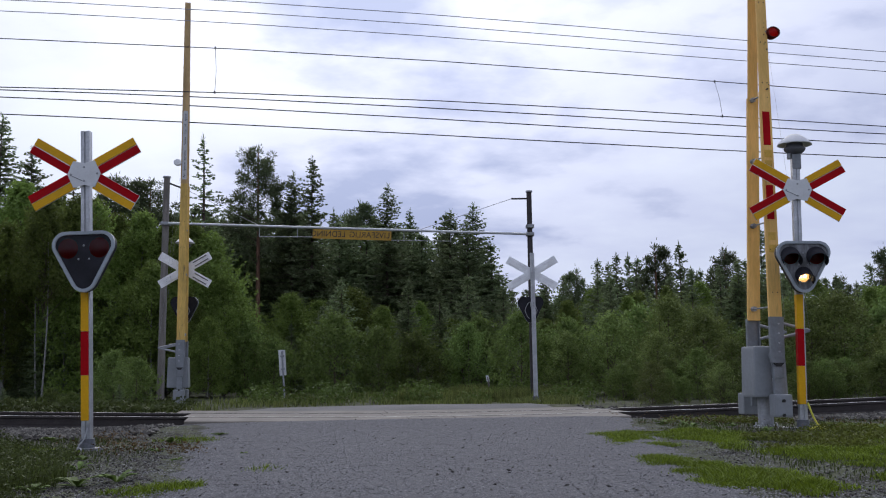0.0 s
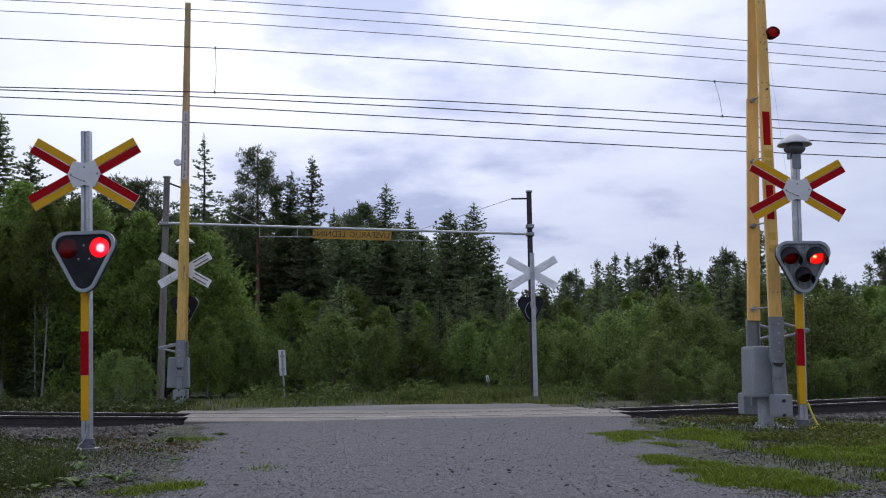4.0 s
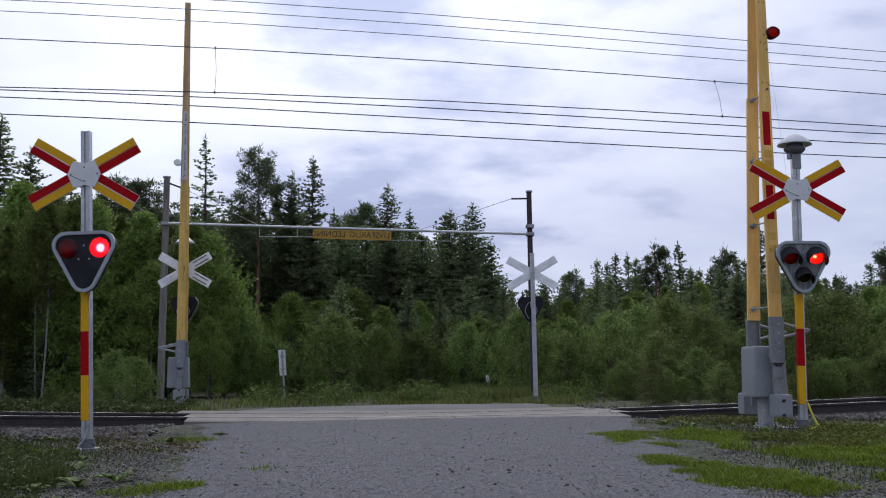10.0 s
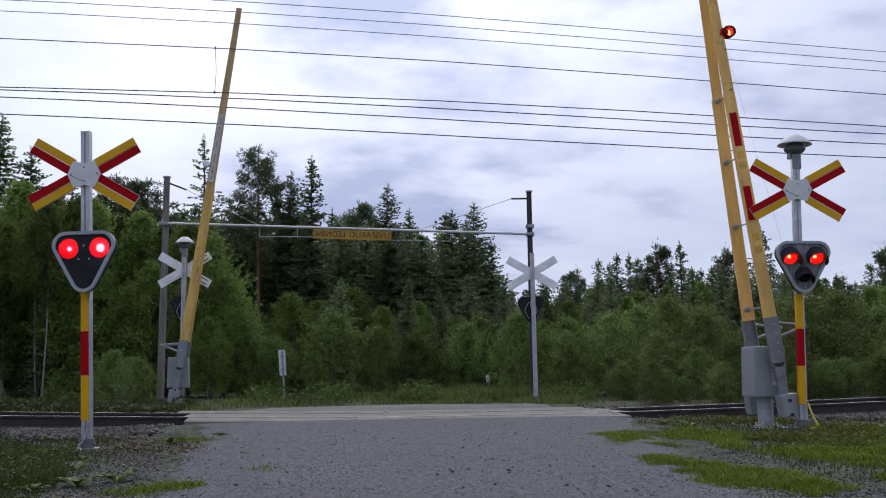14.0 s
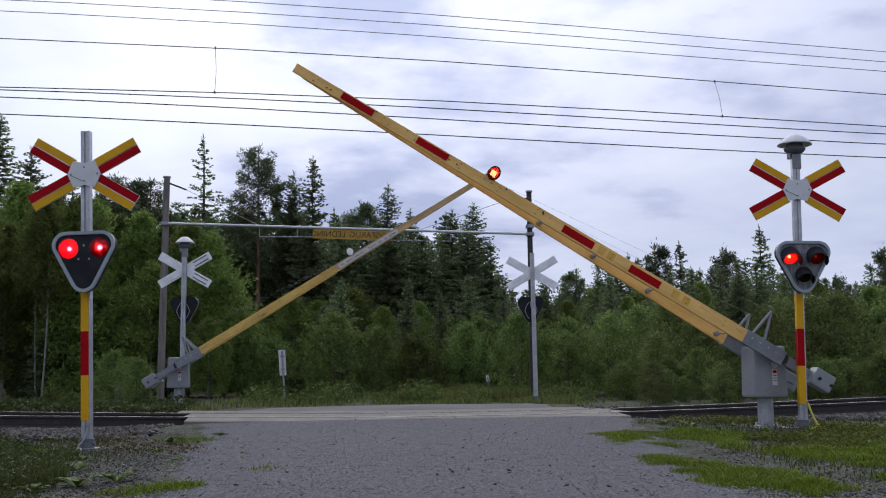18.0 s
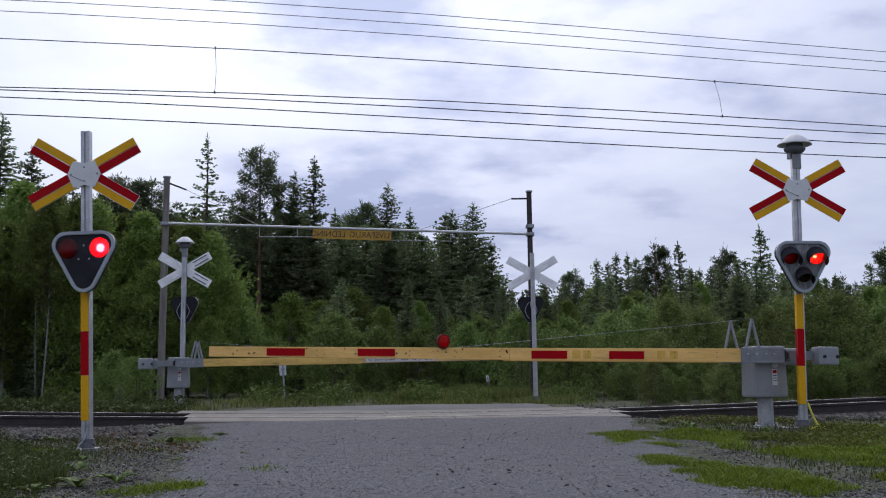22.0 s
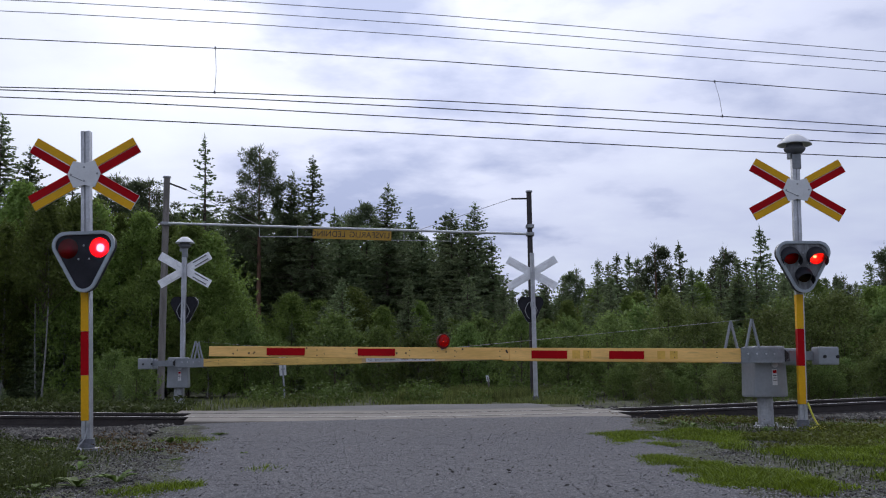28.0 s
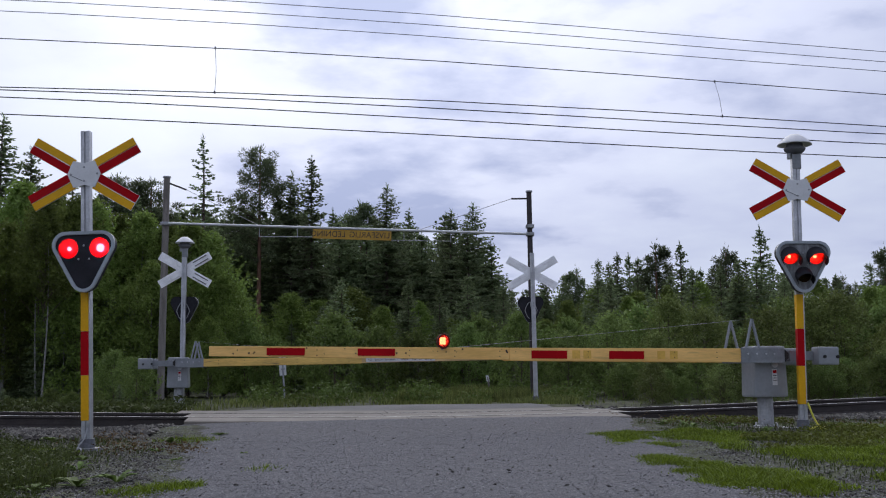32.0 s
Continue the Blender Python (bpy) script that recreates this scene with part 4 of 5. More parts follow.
# patched spots and nail heads on the near boom
near_boom = BOOMS["near"][0]
M_PATCH = material("darker_yellow_patch", (0.70, 0.42, 0.085), rough=0.6, spec=0.2, vary=0.15, scale=5, fine=30, bump=0.05)
for r in (1.36, 1.52, 2.46, 2.60):
    box_part("patch", (0.10, 0.003, 0.10), Matrix.Translation((r, -0.0268 * r + 0.0235, 0.0)), M_PATCH, near_boom, "darker yellow repair patch", bevel=0.001)
for k in range(26):
    rr = random.Random(50 + k)
    x, z = rr.uniform(3.2, 6.8), rr.uniform(-0.02, 0.06)
    part("knot", add_tube(bmesh.new(), (x, -0.0268 * x + 0.019, z), (x, -0.0268 * x + 0.0235, z), rr.uniform(0.005, 0.011), seg=7), M_RUBBER, near_boom)


def pipe_z(x):
    return 4.555 - (x + 4.6) * 0.4 / 9.28


hang = bmesh.new()
add_tube(hang, (-2.22, -0.1, pipe_z(-2.22) - 0.27), (-0.88, -0.1, pipe_z(-0.88) - 0.24), 0.011, seg=8)
part("hanging_rail", hang, M_GALV_DULL, portal, "thin lower rail")
hang = bmesh.new()
add_tube(hang, (1.10, -0.1, pipe_z(1.10) - 0.26), (2.6, -0.1, pipe_z(2.6) - 0.24), 0.008, seg=8)
part("hanging_rail", hang, M_GALV_DULL, portal, "thin lower rail")
for x in (-2.22, -1.26, 1.42, 2.6):
    tube_part("hanger", (x, -0.1, pipe_z(x) - 0.27), (x, -0.1, pipe_z(x)), 0.010, M_GALV_DULL, portal, seg=8)
BOARD = pose(0.115, -0.10, pipe_z(0.115) - 0.155, 0, 2.45, 0)
box_part("warning_board", (1.98, 0.012, 0.235), BOARD, M_SIGNYELLOW, portal, "yellow warning board seen from behind", bevel=0.003)


def lettering(text, size, m, mat, parent, name="lettering", mirror=False, label=""):
    c = bpy.data.curves.new(name, "FONT")
    c.body, c.size, c.align_x, c.align_y, c.extrude = text, size, "CENTER", "CENTER", 0.002
    tmp = bpy.data.objects.new(name, c)
    me = bpy.data.meshes.new_from_object(tmp)
    bpy.data.objects.remove(tmp)
    me.transform(m @ pose(0, 0, 0, 90, 0, 0) @ Matrix.Diagonal((-1 if mirror else 1, 1, 1, 1)))
    if mirror:
        me.flip_normals()
    me.materials.clear()
    me.materials.append(mat)
    ob = new(name, me)
    ob.parent = parent
    if label:
        ob["label"] = label
    return ob


for word, dx in (("LIVSFARLIG", 0.44), ("LEDNING", -0.60)):
    lettering(word, 0.205, BOARD @ Matrix.Translation((dx, -0.010, 0)), M_LETTER, portal, mirror=True, label="black letters that read from the other side")
for pts in (((-4.55, 0, 5.60), (-4.1, 0, 5.42)), ((4.60, 0, 5.08), (4.15, 0, 5.08))):
    tube_part("stay_arm", *pts, 0.022, M_DARKPOLE, portal, "short dark stay arm", seg=8)
tube_part("stay_wire", (-4.1, 0, 5.42), (-2.2, -0.1, pipe_z(-2.2)), 0.006, M_WIREPALE, portal, "thin stay wire", seg=5)
tube_part("stay_wire", (4.15, 0, 5.08), (1.75, -0.1, pipe_z(1.75)), 0.008, M_WIREPALE, portal, "thin stay wire", seg=5)

at = 0
LINE = "Kör igenom bommen - Stanna inte på spåret"
for word in LINE.split(" "):
    x = 4.655 + 0.0345 * (at + len(word) / 2 - len(LINE) / 2)
    lettering(word, 0.062, Matrix.Translation((x, -0.0268 * x - 0.0285, 0.0)) @ pose(0, 0, 0, 0, 0, math.degrees(math.atan(-0.0268))), M_INK, BOOMS["far"][0], name="sticker_word", label="dark printed word on the sticker")
    at += len(word) + 1

# small road sign seen from behind, and a marker stick in the far verge
plate_sign = tagged(empty("road_sign", pose(-4.9, 32.0, -0.02, 0, -3.5, 0)), "small grey road sign leaning, seen from behind", "road sign")
tube_part("post", (0, 0, -0.05), (0, 0, 1.45), 0.028, M_GALV_DULL, plate_sign)
box_part("plate", (0.21, 0.012, 0.78), Matrix.Translation((-0.01, 0.035, 1.10)), M_WHITE, plate_sign, "plain grey back of a narrow plate")
for z in (0.9, 1.3):
    box_part("clamp", (0.12, 0.03, 0.04), Matrix.Translation((0, 0.012, z)), M_GALV_DULL, plate_sign)
stick = tagged(empty("marker_stick", pose(1.42, 32.5, 0.0, 0, -9, 0)), "short white marker stick leaning in the grass", "marker")
tube_part("stick", (0, 0, -0.05), (0, 0, 0.55), 0.03, M_POLEWOOD, stick)
box_part("white_top", (0.09, 0.05, 0.20), Matrix.Translation((0, 0, 0.52)), M_WHITE, stick, "white top")

# ---- trees ----


class Leaves:
    """Collects the small pointed leaves or needle sprays of one crown."""

    def __init__(self, seed):
        self.rows, self.rng = [], np.random.default_rng(seed)

    def add(self, p, d, length, width):
        """Sprays from the points p along the ways d."""
        p, d = np.atleast_2d(p), np.atleast_2d(d)
        n = max(len(p), len(d))
        one = np.ones(n)
        self.rows.append(np.column_stack((np.broadcast_to(p, (n, 3)), np.broadcast_to(d, (n, 3)), one * length, one * width)))

    def mesh(self, name, mat, flat=0.0):
        """One mesh of three-cornered leaves; flat turns their faces to the sky."""
        a = np.concatenate(self.rows)
        p, d = a[:, :3], a[:, 3:6] / (np.linalg.norm(a[:, 3:6], axis=1, keepdims=True) + 1e-9)
        s = np.cross(d, self.rng.normal(size=p.shape) + (0, 0, flat))
        s *= (a[:, 7] / (2 * np.linalg.norm(s, axis=1) + 1e-9))[:, None]
        co = np.stack((p - s, p + s, p + d * a[:, 6:7]), axis=1).reshape(-1, 3)
        me = bpy.data.meshes.new(name)
        n = len(a)
        me.vertices.add(3 * n)
        me.vertices.foreach_set("co", co.ravel())
        me.loops.add(3 * n)
        me.loops.foreach_set("vertex_index", np.arange(3 * n, dtype=np.int32))
        me.polygons.add(n)
        me.polygons.foreach_set("loop_start", np.arange(0, 3 * n, 3, dtype=np.int32))
        me.update(calc_edges=True)
        me.materials.append(mat)
        return me


def trunk_mesh(name, height, r0, r1, mat, limbs=(), bend=0.1, seed=0):
    rng = random.Random(seed)
    bm = bmesh.new()
    n, ax, ay = 8, rng.uniform(-bend, bend), rng.uniform(-bend, bend)
    spine = [Vector((ax * math.sin(3 * i / n), ay * math.sin(2.4 * i / n), height * i / n - (0.15 if i == 0 else 0))) for i in range(n + 1)]
    for i in range(n):
        add_tube(bm, spine[i], spine[i + 1], r0 + (r1 - r0) * i / n, r0 + (r1 - r0) * (i + 1) / n, 7, caps=False)
    bmesh.ops.remove_doubles(bm, verts=bm.verts[:], dist=0.004)
    verts, faces = [], []
    for a, b, ra, rb in limbs:
        a, b = np.array(a), np.array(b)
        d = b - a
        s = np.cross(d, (0.3, 0.2, 1.0))
        s /= np.linalg.norm(s) + 1e-9
        t = np.cross(d, s) / (np.linalg.norm(d) + 1e-9)
        k = len(verts)
        for c, r in ((a, ra), (b, rb)):
            verts += [tuple(c + r * (s * math.cos(q) + t * math.sin(q))) for q in (0.0, 2.094, 4.189)]
        faces += [(k, k + 1, k + 4, k + 3), (k + 1, k + 2, k + 5, k + 4), (k + 2, k, k + 3, k + 5)]
    trunk, wood = bpy.data.meshes.new(name), bpy.data.meshes.new("branchwood")
    bm.to_mesh(trunk)
    bm.free()
    wood.from_pydata(verts, [], faces)
    trunk.materials.append(mat)
    wood.materials.append(M_BARK)
    return [trunk, wood]


def tree_thing(name, trunk, crown, label, category):
    th = empty(name)
    for part_name, me in (("trunk", trunk[0]), ("branchwood", trunk[1]), ("crown", crown)):
        ob = new(part_name, me)
        ob.parent = th
        if part_name != "trunk":
            ob["kind"] = "stuff"
    return tagged(th, label, category, "trees at the forest edge")


def spruce(seed, height, spread, gaps=0.15, base=0.04, step=0.10, width=0.10, whorl=1.0, taper=0.8):
    """A spruce: whorls of drooping branches with feathered side sprays, narrowing to a spire."""
    L = Leaves(seed)
    r, limbs = L.rng, []
    z = height * base
    while z < height * 0.985:
        t = z / height
        reach = spread * (1 - t) ** taper * (0.84 + 0.3 * r.random()) + 0.05
        for _ in range(int(8 + 4 * (1 - t))):
            if r.random() < gaps:
                continue
            a, ln, jog = r.uniform(0, 6.28), reach * r.uniform(0.55, 1.12), r.normal() * 0.06
            d, side = np.array([math.cos(a), math.sin(a), 0.0]), np.array([-math.sin(a), math.cos(a), 0.0])
            sag, rise = 0.42 * (1 - t) ** 1.1, 0.34 * t * t
            n = max(3, int(ln / step))
            q = (np.arange(n) + r.random(n)) / n
            p = np.outer(q * ln, d) + r.normal(size=(n, 3)) * 0.025
            p[:, 2] += z + jog + ln * (rise * q - sag * q + 0.62 * sag * q * q)
            if ln > 0.45 and step < 0.15:
                limbs.append(((0, 0, z + jog), (d[0] * ln * 0.8, d[1] * ln * 0.8, z + jog + ln * 0.8 * (rise - 0.5 * sag)), 0.026 * (1 - t) + 0.007, 0.005))
            size = (0.10 + 0.30 * min(1.0, ln / 1.1) * (1 - 0.7 * q)) * (0.45 + 0.55 * (1 - t) ** 0.5)
            for s in (-1.0, 1.0):
                e = d * 0.75 + np.outer(s * r.uniform(0.45, 1.1, n), side)
                e[:, 2] -= r.uniform(0.0, 0.55, n) * (1.1 - t)
                L.add(p, e, size * r.uniform(0.7, 1.3, n), width)
            e = np.tile(d * 0.5, (n, 1)) + r.normal(size=(n, 3)) * 0.25
            e[:, 2] -= r.uniform(0.2, 0.9, n) * (1.05 - t)
            L.add(p, e, size * r.uniform(0.5, 1.0, n), width)
            tip = np.array([d[0] * ln, d[1] * ln, z + jog + ln * (rise - 0.38 * sag)])
            L.add(tip - d * 0.08, d + (0, 0, 0.25), 0.10 + 0.16 * (1 - t), width * 0.8)
        z += r.uniform(0.14, 0.26) * (0.7 + 0.6 * (1 - t)) * whorl
    n = 14
    p = np.column_stack((np.zeros(n), np.zeros(n), height - np.linspace(0.0, 0.55, n)))
    L.add(p, np.column_stack((r.normal(size=(n, 2)) * 0.45, np.ones(n))), 0.22, 0.05)
    return trunk_mesh("trunk", height * 0.985, 0.0115 * height, 0.010, M_BARK, limbs, 0.08, seed), L.mesh("crown", M_SPRUCE, 0.5)


def pine(seed, height, spread, bare=0.35, tufts=1.0):
    """A pine: a bare reddish stem, crooked rising limbs and rounded tufts of needles with gaps between."""
    L = Leaves(seed)
    r, limbs = L.rng, []
    n = 46
    for i in range(n):
        k = (i + r.random()) / n
        t = bare + (0.95 - bare) * k
        z, a = height * t, r.uniform(0, 6.28)
        ln = spread * r.uniform(0.5, 1.08) * (0.22 + 0.78 * math.sin(math.pi * min(1.0, 0.28 + 0.68 * k)) ** 0.75)
        d = np.array([math.cos(a), math.sin(a), 0.0])
        tip = d * ln + (0, 0, min(height, z + ln * r.uniform(0.1, 0.75)))
        limbs.append(((0, 0, z), tuple(tip), 0.040 * (1.1 - t), 0.008))
        for _ in range(int((3.0 + 5.5 * ln / spread) * tufts)):
            q = r.uniform(0.45, 1.05)
            c = np.array([0, 0, z]) * (1 - q) + tip * q + r.normal(size=3) * (0.12, 0.12, 0.16)
            m, ball = 56, r.uniform(0.13, 0.22)
            o = r.normal(size=(m, 3))
            o /= np.linalg.norm(o, axis=1, keepdims=True)
            L.add(c + o * (ball * r.random((m, 1)) ** 0.5) * (1, 1, 0.8), o + (0, 0, 0.35), r.uniform(0.09, 0.16, m), 0.04)
    m = 60
    o = r.normal(size=(m, 3)) * (0.08, 0.08, 0.14)
    L.add(o + (0, 0, height * 0.97), o * 2 + (0, 0, 0.3), 0.17, 0.05)
    return trunk_mesh("trunk", height * 0.97, 0.0125 * height, 0.02, M_BARK_PINE, limbs, 0.0, seed), L.mesh("crown", M_PINE, 0.3)


def broadleaf(seed, height, spread, mat, bark, low=0.12, leaf=0.08, clumps=200, stems=1, per=60, spire=0.7, droop=0.4, shoots=70):
    """A leafy tree or bush: slanting limbs, each with clumps of small leaves, an uneven outline with gaps."""
    L = Leaves(seed)
    r, limbs = L.rng, []
    for i in range(clumps):
        t = low + (1 - low) * r.random() ** 0.85
        z = height * t
        q = (t - low) / (1 - low)
        prof = (math.sin(math.pi * min(1.0, 0.20 + 0.80 * q)) ** spire) * (0.72 + 0.28 * r.random())
        a = r.uniform(0, 6.28)
        ln = spread * prof * math.sqrt(r.uniform(0.05, 1.0))
        c = np.array([math.cos(a) * ln, math.sin(a) * ln, z])
        if i % 3 == 0:
            sx, sy = (r.normal() * 0.2, r.normal() * 0.2) if stems > 1 else (0, 0)
            limbs.append(((sx, sy, max(0.0, z - ln * 1.1 - 0.1)), tuple(c), 0.014 * (1.1 - q) + 0.005, 0.004))
        size = spread * r.uniform(0.13, 0.27)
        o = r.normal(size=(per, 3))
        o *= (size * r.random((per, 1)) ** 0.45) / np.linalg.norm(o, axis=1, keepdims=True)
        L.add(c + o, o + r.normal(size=(per, 3)) * size * 0.8 + (0, 0, -droop * size), leaf * r.uniform(0.7, 1.35, per), leaf * 0.8)
    # long shoots that break the outline
    for i in range(shoots):
        q = r.random() ** 0.6
        rad = spread * math.sin(math.pi * min(1.0, 0.20 + 0.80 * q)) ** spire * 0.85
        a, m = r.uniform(0, 6.28), 16
        d = np.array([math.cos(a) * 0.6, math.sin(a) * 0.6, r.uniform(0.5, 1.4)])
        f = r.random((m, 1))
        p = np.array([math.cos(a) * rad, math.sin(a) * rad, height * (low + (0.97 - low) * q)]) + f * d * r.uniform(0.25, 0.5) * spread ** 0.5 + r.normal(size=(m, 3)) * 0.05 * (1.2 - f)
        L.add(p, d * 0.4 + r.normal(size=(m, 3)) * 0.6, leaf * r.uniform(0.7, 1.3, m), leaf * 0.8)
    return trunk_mesh("trunk", height * 0.93, (0.0048 if low > 0.4 else 0.010) * height, 0.010, bark, limbs, 0.15, seed), L.mesh("crown", mat, 0.4)


LIB = {}


def library():
    for i, (h, w, g, k, t) in enumerate(((11.0, 1.75, 0.12, 1.0, 0.72), (11.0, 1.75, 0.34, 1.75, 0.75), (11.0, 2.3, 0.12, 1.0, 0.7))):
        LIB["spruce", i] = (*spruce(40 + i, h, w, g, whorl=k, taper=t), h, "tall dark spruce with drooping needle branches", "spruce")
    for i, (h, w, g) in enumerate(((9.0, 2.5, 0.06), (9.0, 2.2, 0.10))):
        LIB["spruce", 3 + i] = (*spruce(50 + i, h, w, g, 0.02, 0.20, 0.19, 1.25, 0.6), h, "dark spruce standing deep in the wood", "spruce")
    for i, (h, w, g) in enumerate(((7.0, 1.7, 0.12), (7.0, 1.3, 0.16))):
        LIB["spruce", 5 + i] = (*spruce(70 + i, h, w, g, 0.03, 0.11, 0.10, 1.0, 0.7), h, "middling dark spruce with a pointed top", "spruce")
    for i, (h, w, b, k) in enumerate(((11.0, 1.45, 0.50, 1.1), (9.0, 1.2, 0.45, 1.1), (7.0, 1.0, 0.16, 1.1))):
        LIB["pine", i] = (*pine(60 + i, h, w, b, k), h, "pine with a reddish stem and tufted crown", "pine")
    for i, (h, w) in enumerate(((7.0, 1.7), (8.0, 1.5), (6.0, 1.9))):
        LIB["birch", i] = (*broadleaf(80 + i, h, w, M_BIRCH, M_BARK_BIRCH, 0.08, 0.095, 270, 1, 66, 0.8), h, "young birch with a pale stem and loose green leaves", "birch")
    LIB["birch", 3] = (*broadleaf(90, 6.5, 1.0, M_BIRCH, M_BARK_BIRCH, 0.50, 0.09, 130, 1, 50), 6.5, "slender birch with a bare pale stem", "birch")
    for i, (h, w) in enumerate(((3.6, 1.5), (2.8, 1.4))):
        LIB["bush", i] = (*broadleaf(100 + i, h, w, M_BUSH, M_BARK, 0.02, 0.105, 130, 3, 38), h, "dense green deciduous bush", "bush")
    LIB["willow", 0] = (*broadleaf(120, 3.4, 1.3, M_WILLOW, M_BARK, 0.05, 0.075, 130, 3, 48), 3.4, "grey-green willow bush with fine leaves", "bush")


library()
MODELS = {}
SWAY = []


def grow(kind, i, x, y, height, turn=None, lean=0.0, wide=1.0, sway=0.0):
    """One tree of the library at its place, as tall as given."""
    trunk, crown, h, label, category = LIB[kind, i]
    s = height / h
    if (kind, i) not in MODELS:
        th = MODELS[kind, i] = tree_thing(category, trunk, crown, label, category)
    else:
        th = copy_thing(MODELS[kind, i], Matrix())
    turn = random.uniform(0, 360) if turn is None else turn
    m = Matrix.Translation((x, y, ground_z(x, y))) @ pose(0, 0, 0, 0, lean, turn)
    th.matrix_basis = m @ Matrix.Diagonal((s * wide, s * wide, s, 1))
    if sway:
        SWAY.append((th, m, sway, x))
    return th


# the skyline: kind, model, x, y, height
random.seed(11)
SKYLINE = (
    ("spruce", 0, -19.0, 44.0, 12.0), ("spruce", 2, -18.5, 46.0, 11.0), ("spruce", 1, -17.3, 48.0, 10.6), ("pine", 0, -15.0, 47.0, 10.0), ("spruce", 2, -13.8, 46.0, 8.8), ("pine", 1, -13.7, 48.0, 9.9),
    ("spruce", 1, -10.7, 46.0, 11.4), ("spruce", 2, -10.3, 50.0, 9.3), ("pine", 0, -8.4, 47.0, 11.25), ("spruce", 2, -7.0, 48.0, 10.1), ("spruce", 0, -5.8, 46.0, 10.4), ("spruce", 6, -5.9, 56.0, 9.5),
    ("pine", 1, -5.2, 56.0, 9.4), ("pine", 1, -4.1, 52.0, 9.3), ("spruce", 2, -2.5, 47.0, 9.3), ("spruce", 2, -3.4, 52.0, 8.5), ("spruce", 0, -1.6, 50.0, 8.6), ("spruce", 2, -0.6, 50.0, 6.9),
    ("spruce", 2, 0.4, 46.0, 7.9), ("spruce", 2, 1.4, 46.0, 8.2), ("spruce", 2, 1.0, 44.0, 7.1), ("spruce", 5, 2.1, 46.0, 6.4), ("spruce", 6, 3.3, 50.0, 4.8), ("spruce", 6, 4.6, 60.0, 5.3),
    ("spruce", 6, 5.9, 60.0, 5.7), ("spruce", 5, 7.1, 60.0, 6.1), ("pine", 2, 7.1, 55.0, 6.0), ("spruce", 5, 8.4, 56.0, 6.6), ("spruce", 5, 9.3, 58.0, 6.6), ("spruce", 5, 9.4, 56.0, 6.9),
    ("spruce", 6, 10.4, 58.0, 7.1), ("spruce", 5, 10.7, 57.0, 6.8), ("pine", 2, 11.1, 54.0, 7.2), ("spruce", 6, 11.4, 58.0, 6.5), ("spruce", 6, 11.9, 52.0, 7.0), ("spruce", 5, 12.6, 58.0, 6.5),
    ("spruce", 5, 13.4, 56.0, 6.1), ("spruce", 5, 14.4, 58.0, 6.2), ("spruce", 5, 14.5, 56.0, 6.1), ("pine", 2, 14.2, 52.0, 6.7), ("spruce", 5, 15.9, 56.0, 6.7), ("spruce", 5, 16.4, 56.0, 6.5),
    ("spruce", 6, 14.8, 48.0, 7.2), ("spruce", 5, 17.8, 56.0, 6.2), ("spruce", 6, 18.7, 56.0, 7.0), ("spruce", 5, 19.9, 58.0, 6.4), ("spruce", 5, 20.0, 56.0, 5.4), ("spruce", 6, 20.0, 54.0, 5.1),
    ("pine", 2, 20.1, 52.0, 5.2), ("spruce", 5, 22.3, 56.0, 5.2), ("spruce", 5, 19.0, 46.0, 5.2), ("pine", 2, 18.8, 44.0, 5.7), ("spruce", 5, 20.1, 46.0, 5.7),
)
for kind, i, x, y, h in SKYLINE:
    grow(kind, i, x, y, h, wide=1.3 if x < -14 or i == 1 and x < -10 or -1 < x < 3 else 1.12, sway=0.8)
# the wood behind them, and the small far trees in the gap over the road
for k in range(58):
    x = -25 + 28 * random.random()
    y = 50 + 14 * random.random()
    grow("spruce", random.choice((3, 4)), x, y, (8.3 + 1.5 * random.random()) * (y / 55.0) * (1.0 if x < -12 else 0.93 if x < 0.5 else 0.62), wide=1.25)
for k in range(46):
    x = 5.0 + 25 * random.random()
    grow("spruce", random.choice((3, 4)), x, 58 + 8 * random.random(), 5.0 + 1.3 * random.random(), wide=1.1)
for k in range(20):
    grow("spruce", 3 + k % 2, 4.5 + 0.75 * k + random.uniform(-0.5, 0.5), 92 + 10 * random.random(), 6.6 + 2.0 * random.random())
# the dense stand behind the tall ones
for x, y, h in ((-9.4, 49.0, 8.4), (-8.0, 49.5, 8.6), (-6.6, 49.0, 8.4), (-4.9, 49.0, 7.8), (-3.6, 48.5, 7.6), (-2.2, 49.0, 7.6), (-1.0, 49.0, 7.2), (0.0, 48.0, 6.8), (0.9, 48.0, 6.9), (1.8, 48.0, 6.4), (-11.6, 50.0, 8.6), (-12.8, 49.0, 8.4), (2.6, 48.5, 5.2)):
    grow("spruce", 3 + int(h * 10) % 2, x, y, h, wide=1.2)
# leafy trees along the edge
for x, y, h, i in ((-16.4, 40.0, 8.0, 0), (-14.3, 38.0, 7.3, 1), (-12.9, 38.0, 7.0, 0), (-11.6, 37.0, 6.4, 1), (-10.5, 36.0, 6.2, 0), (-9.6, 36.0, 5.9, 1), (-8.6, 35.0, 5.7, 0), (-7.9, 35.0, 5.3, 2), (-7.2, 34.0, 3.8, 2), (-14.4, 34.0, 5.7, 1), (-11.7, 33.5, 4.8, 2), (-16.6, 35.0, 6.6, 0), (-13.1, 35.5, 6.2, 2), (-9.4, 33.5, 4.2, 2), (-8.2, 33.0, 3.4, 0), (-7.3, 32.2, 2.4, 2)):
    grow("birch", i, x, y, h, wide=1.1, sway=0.7)
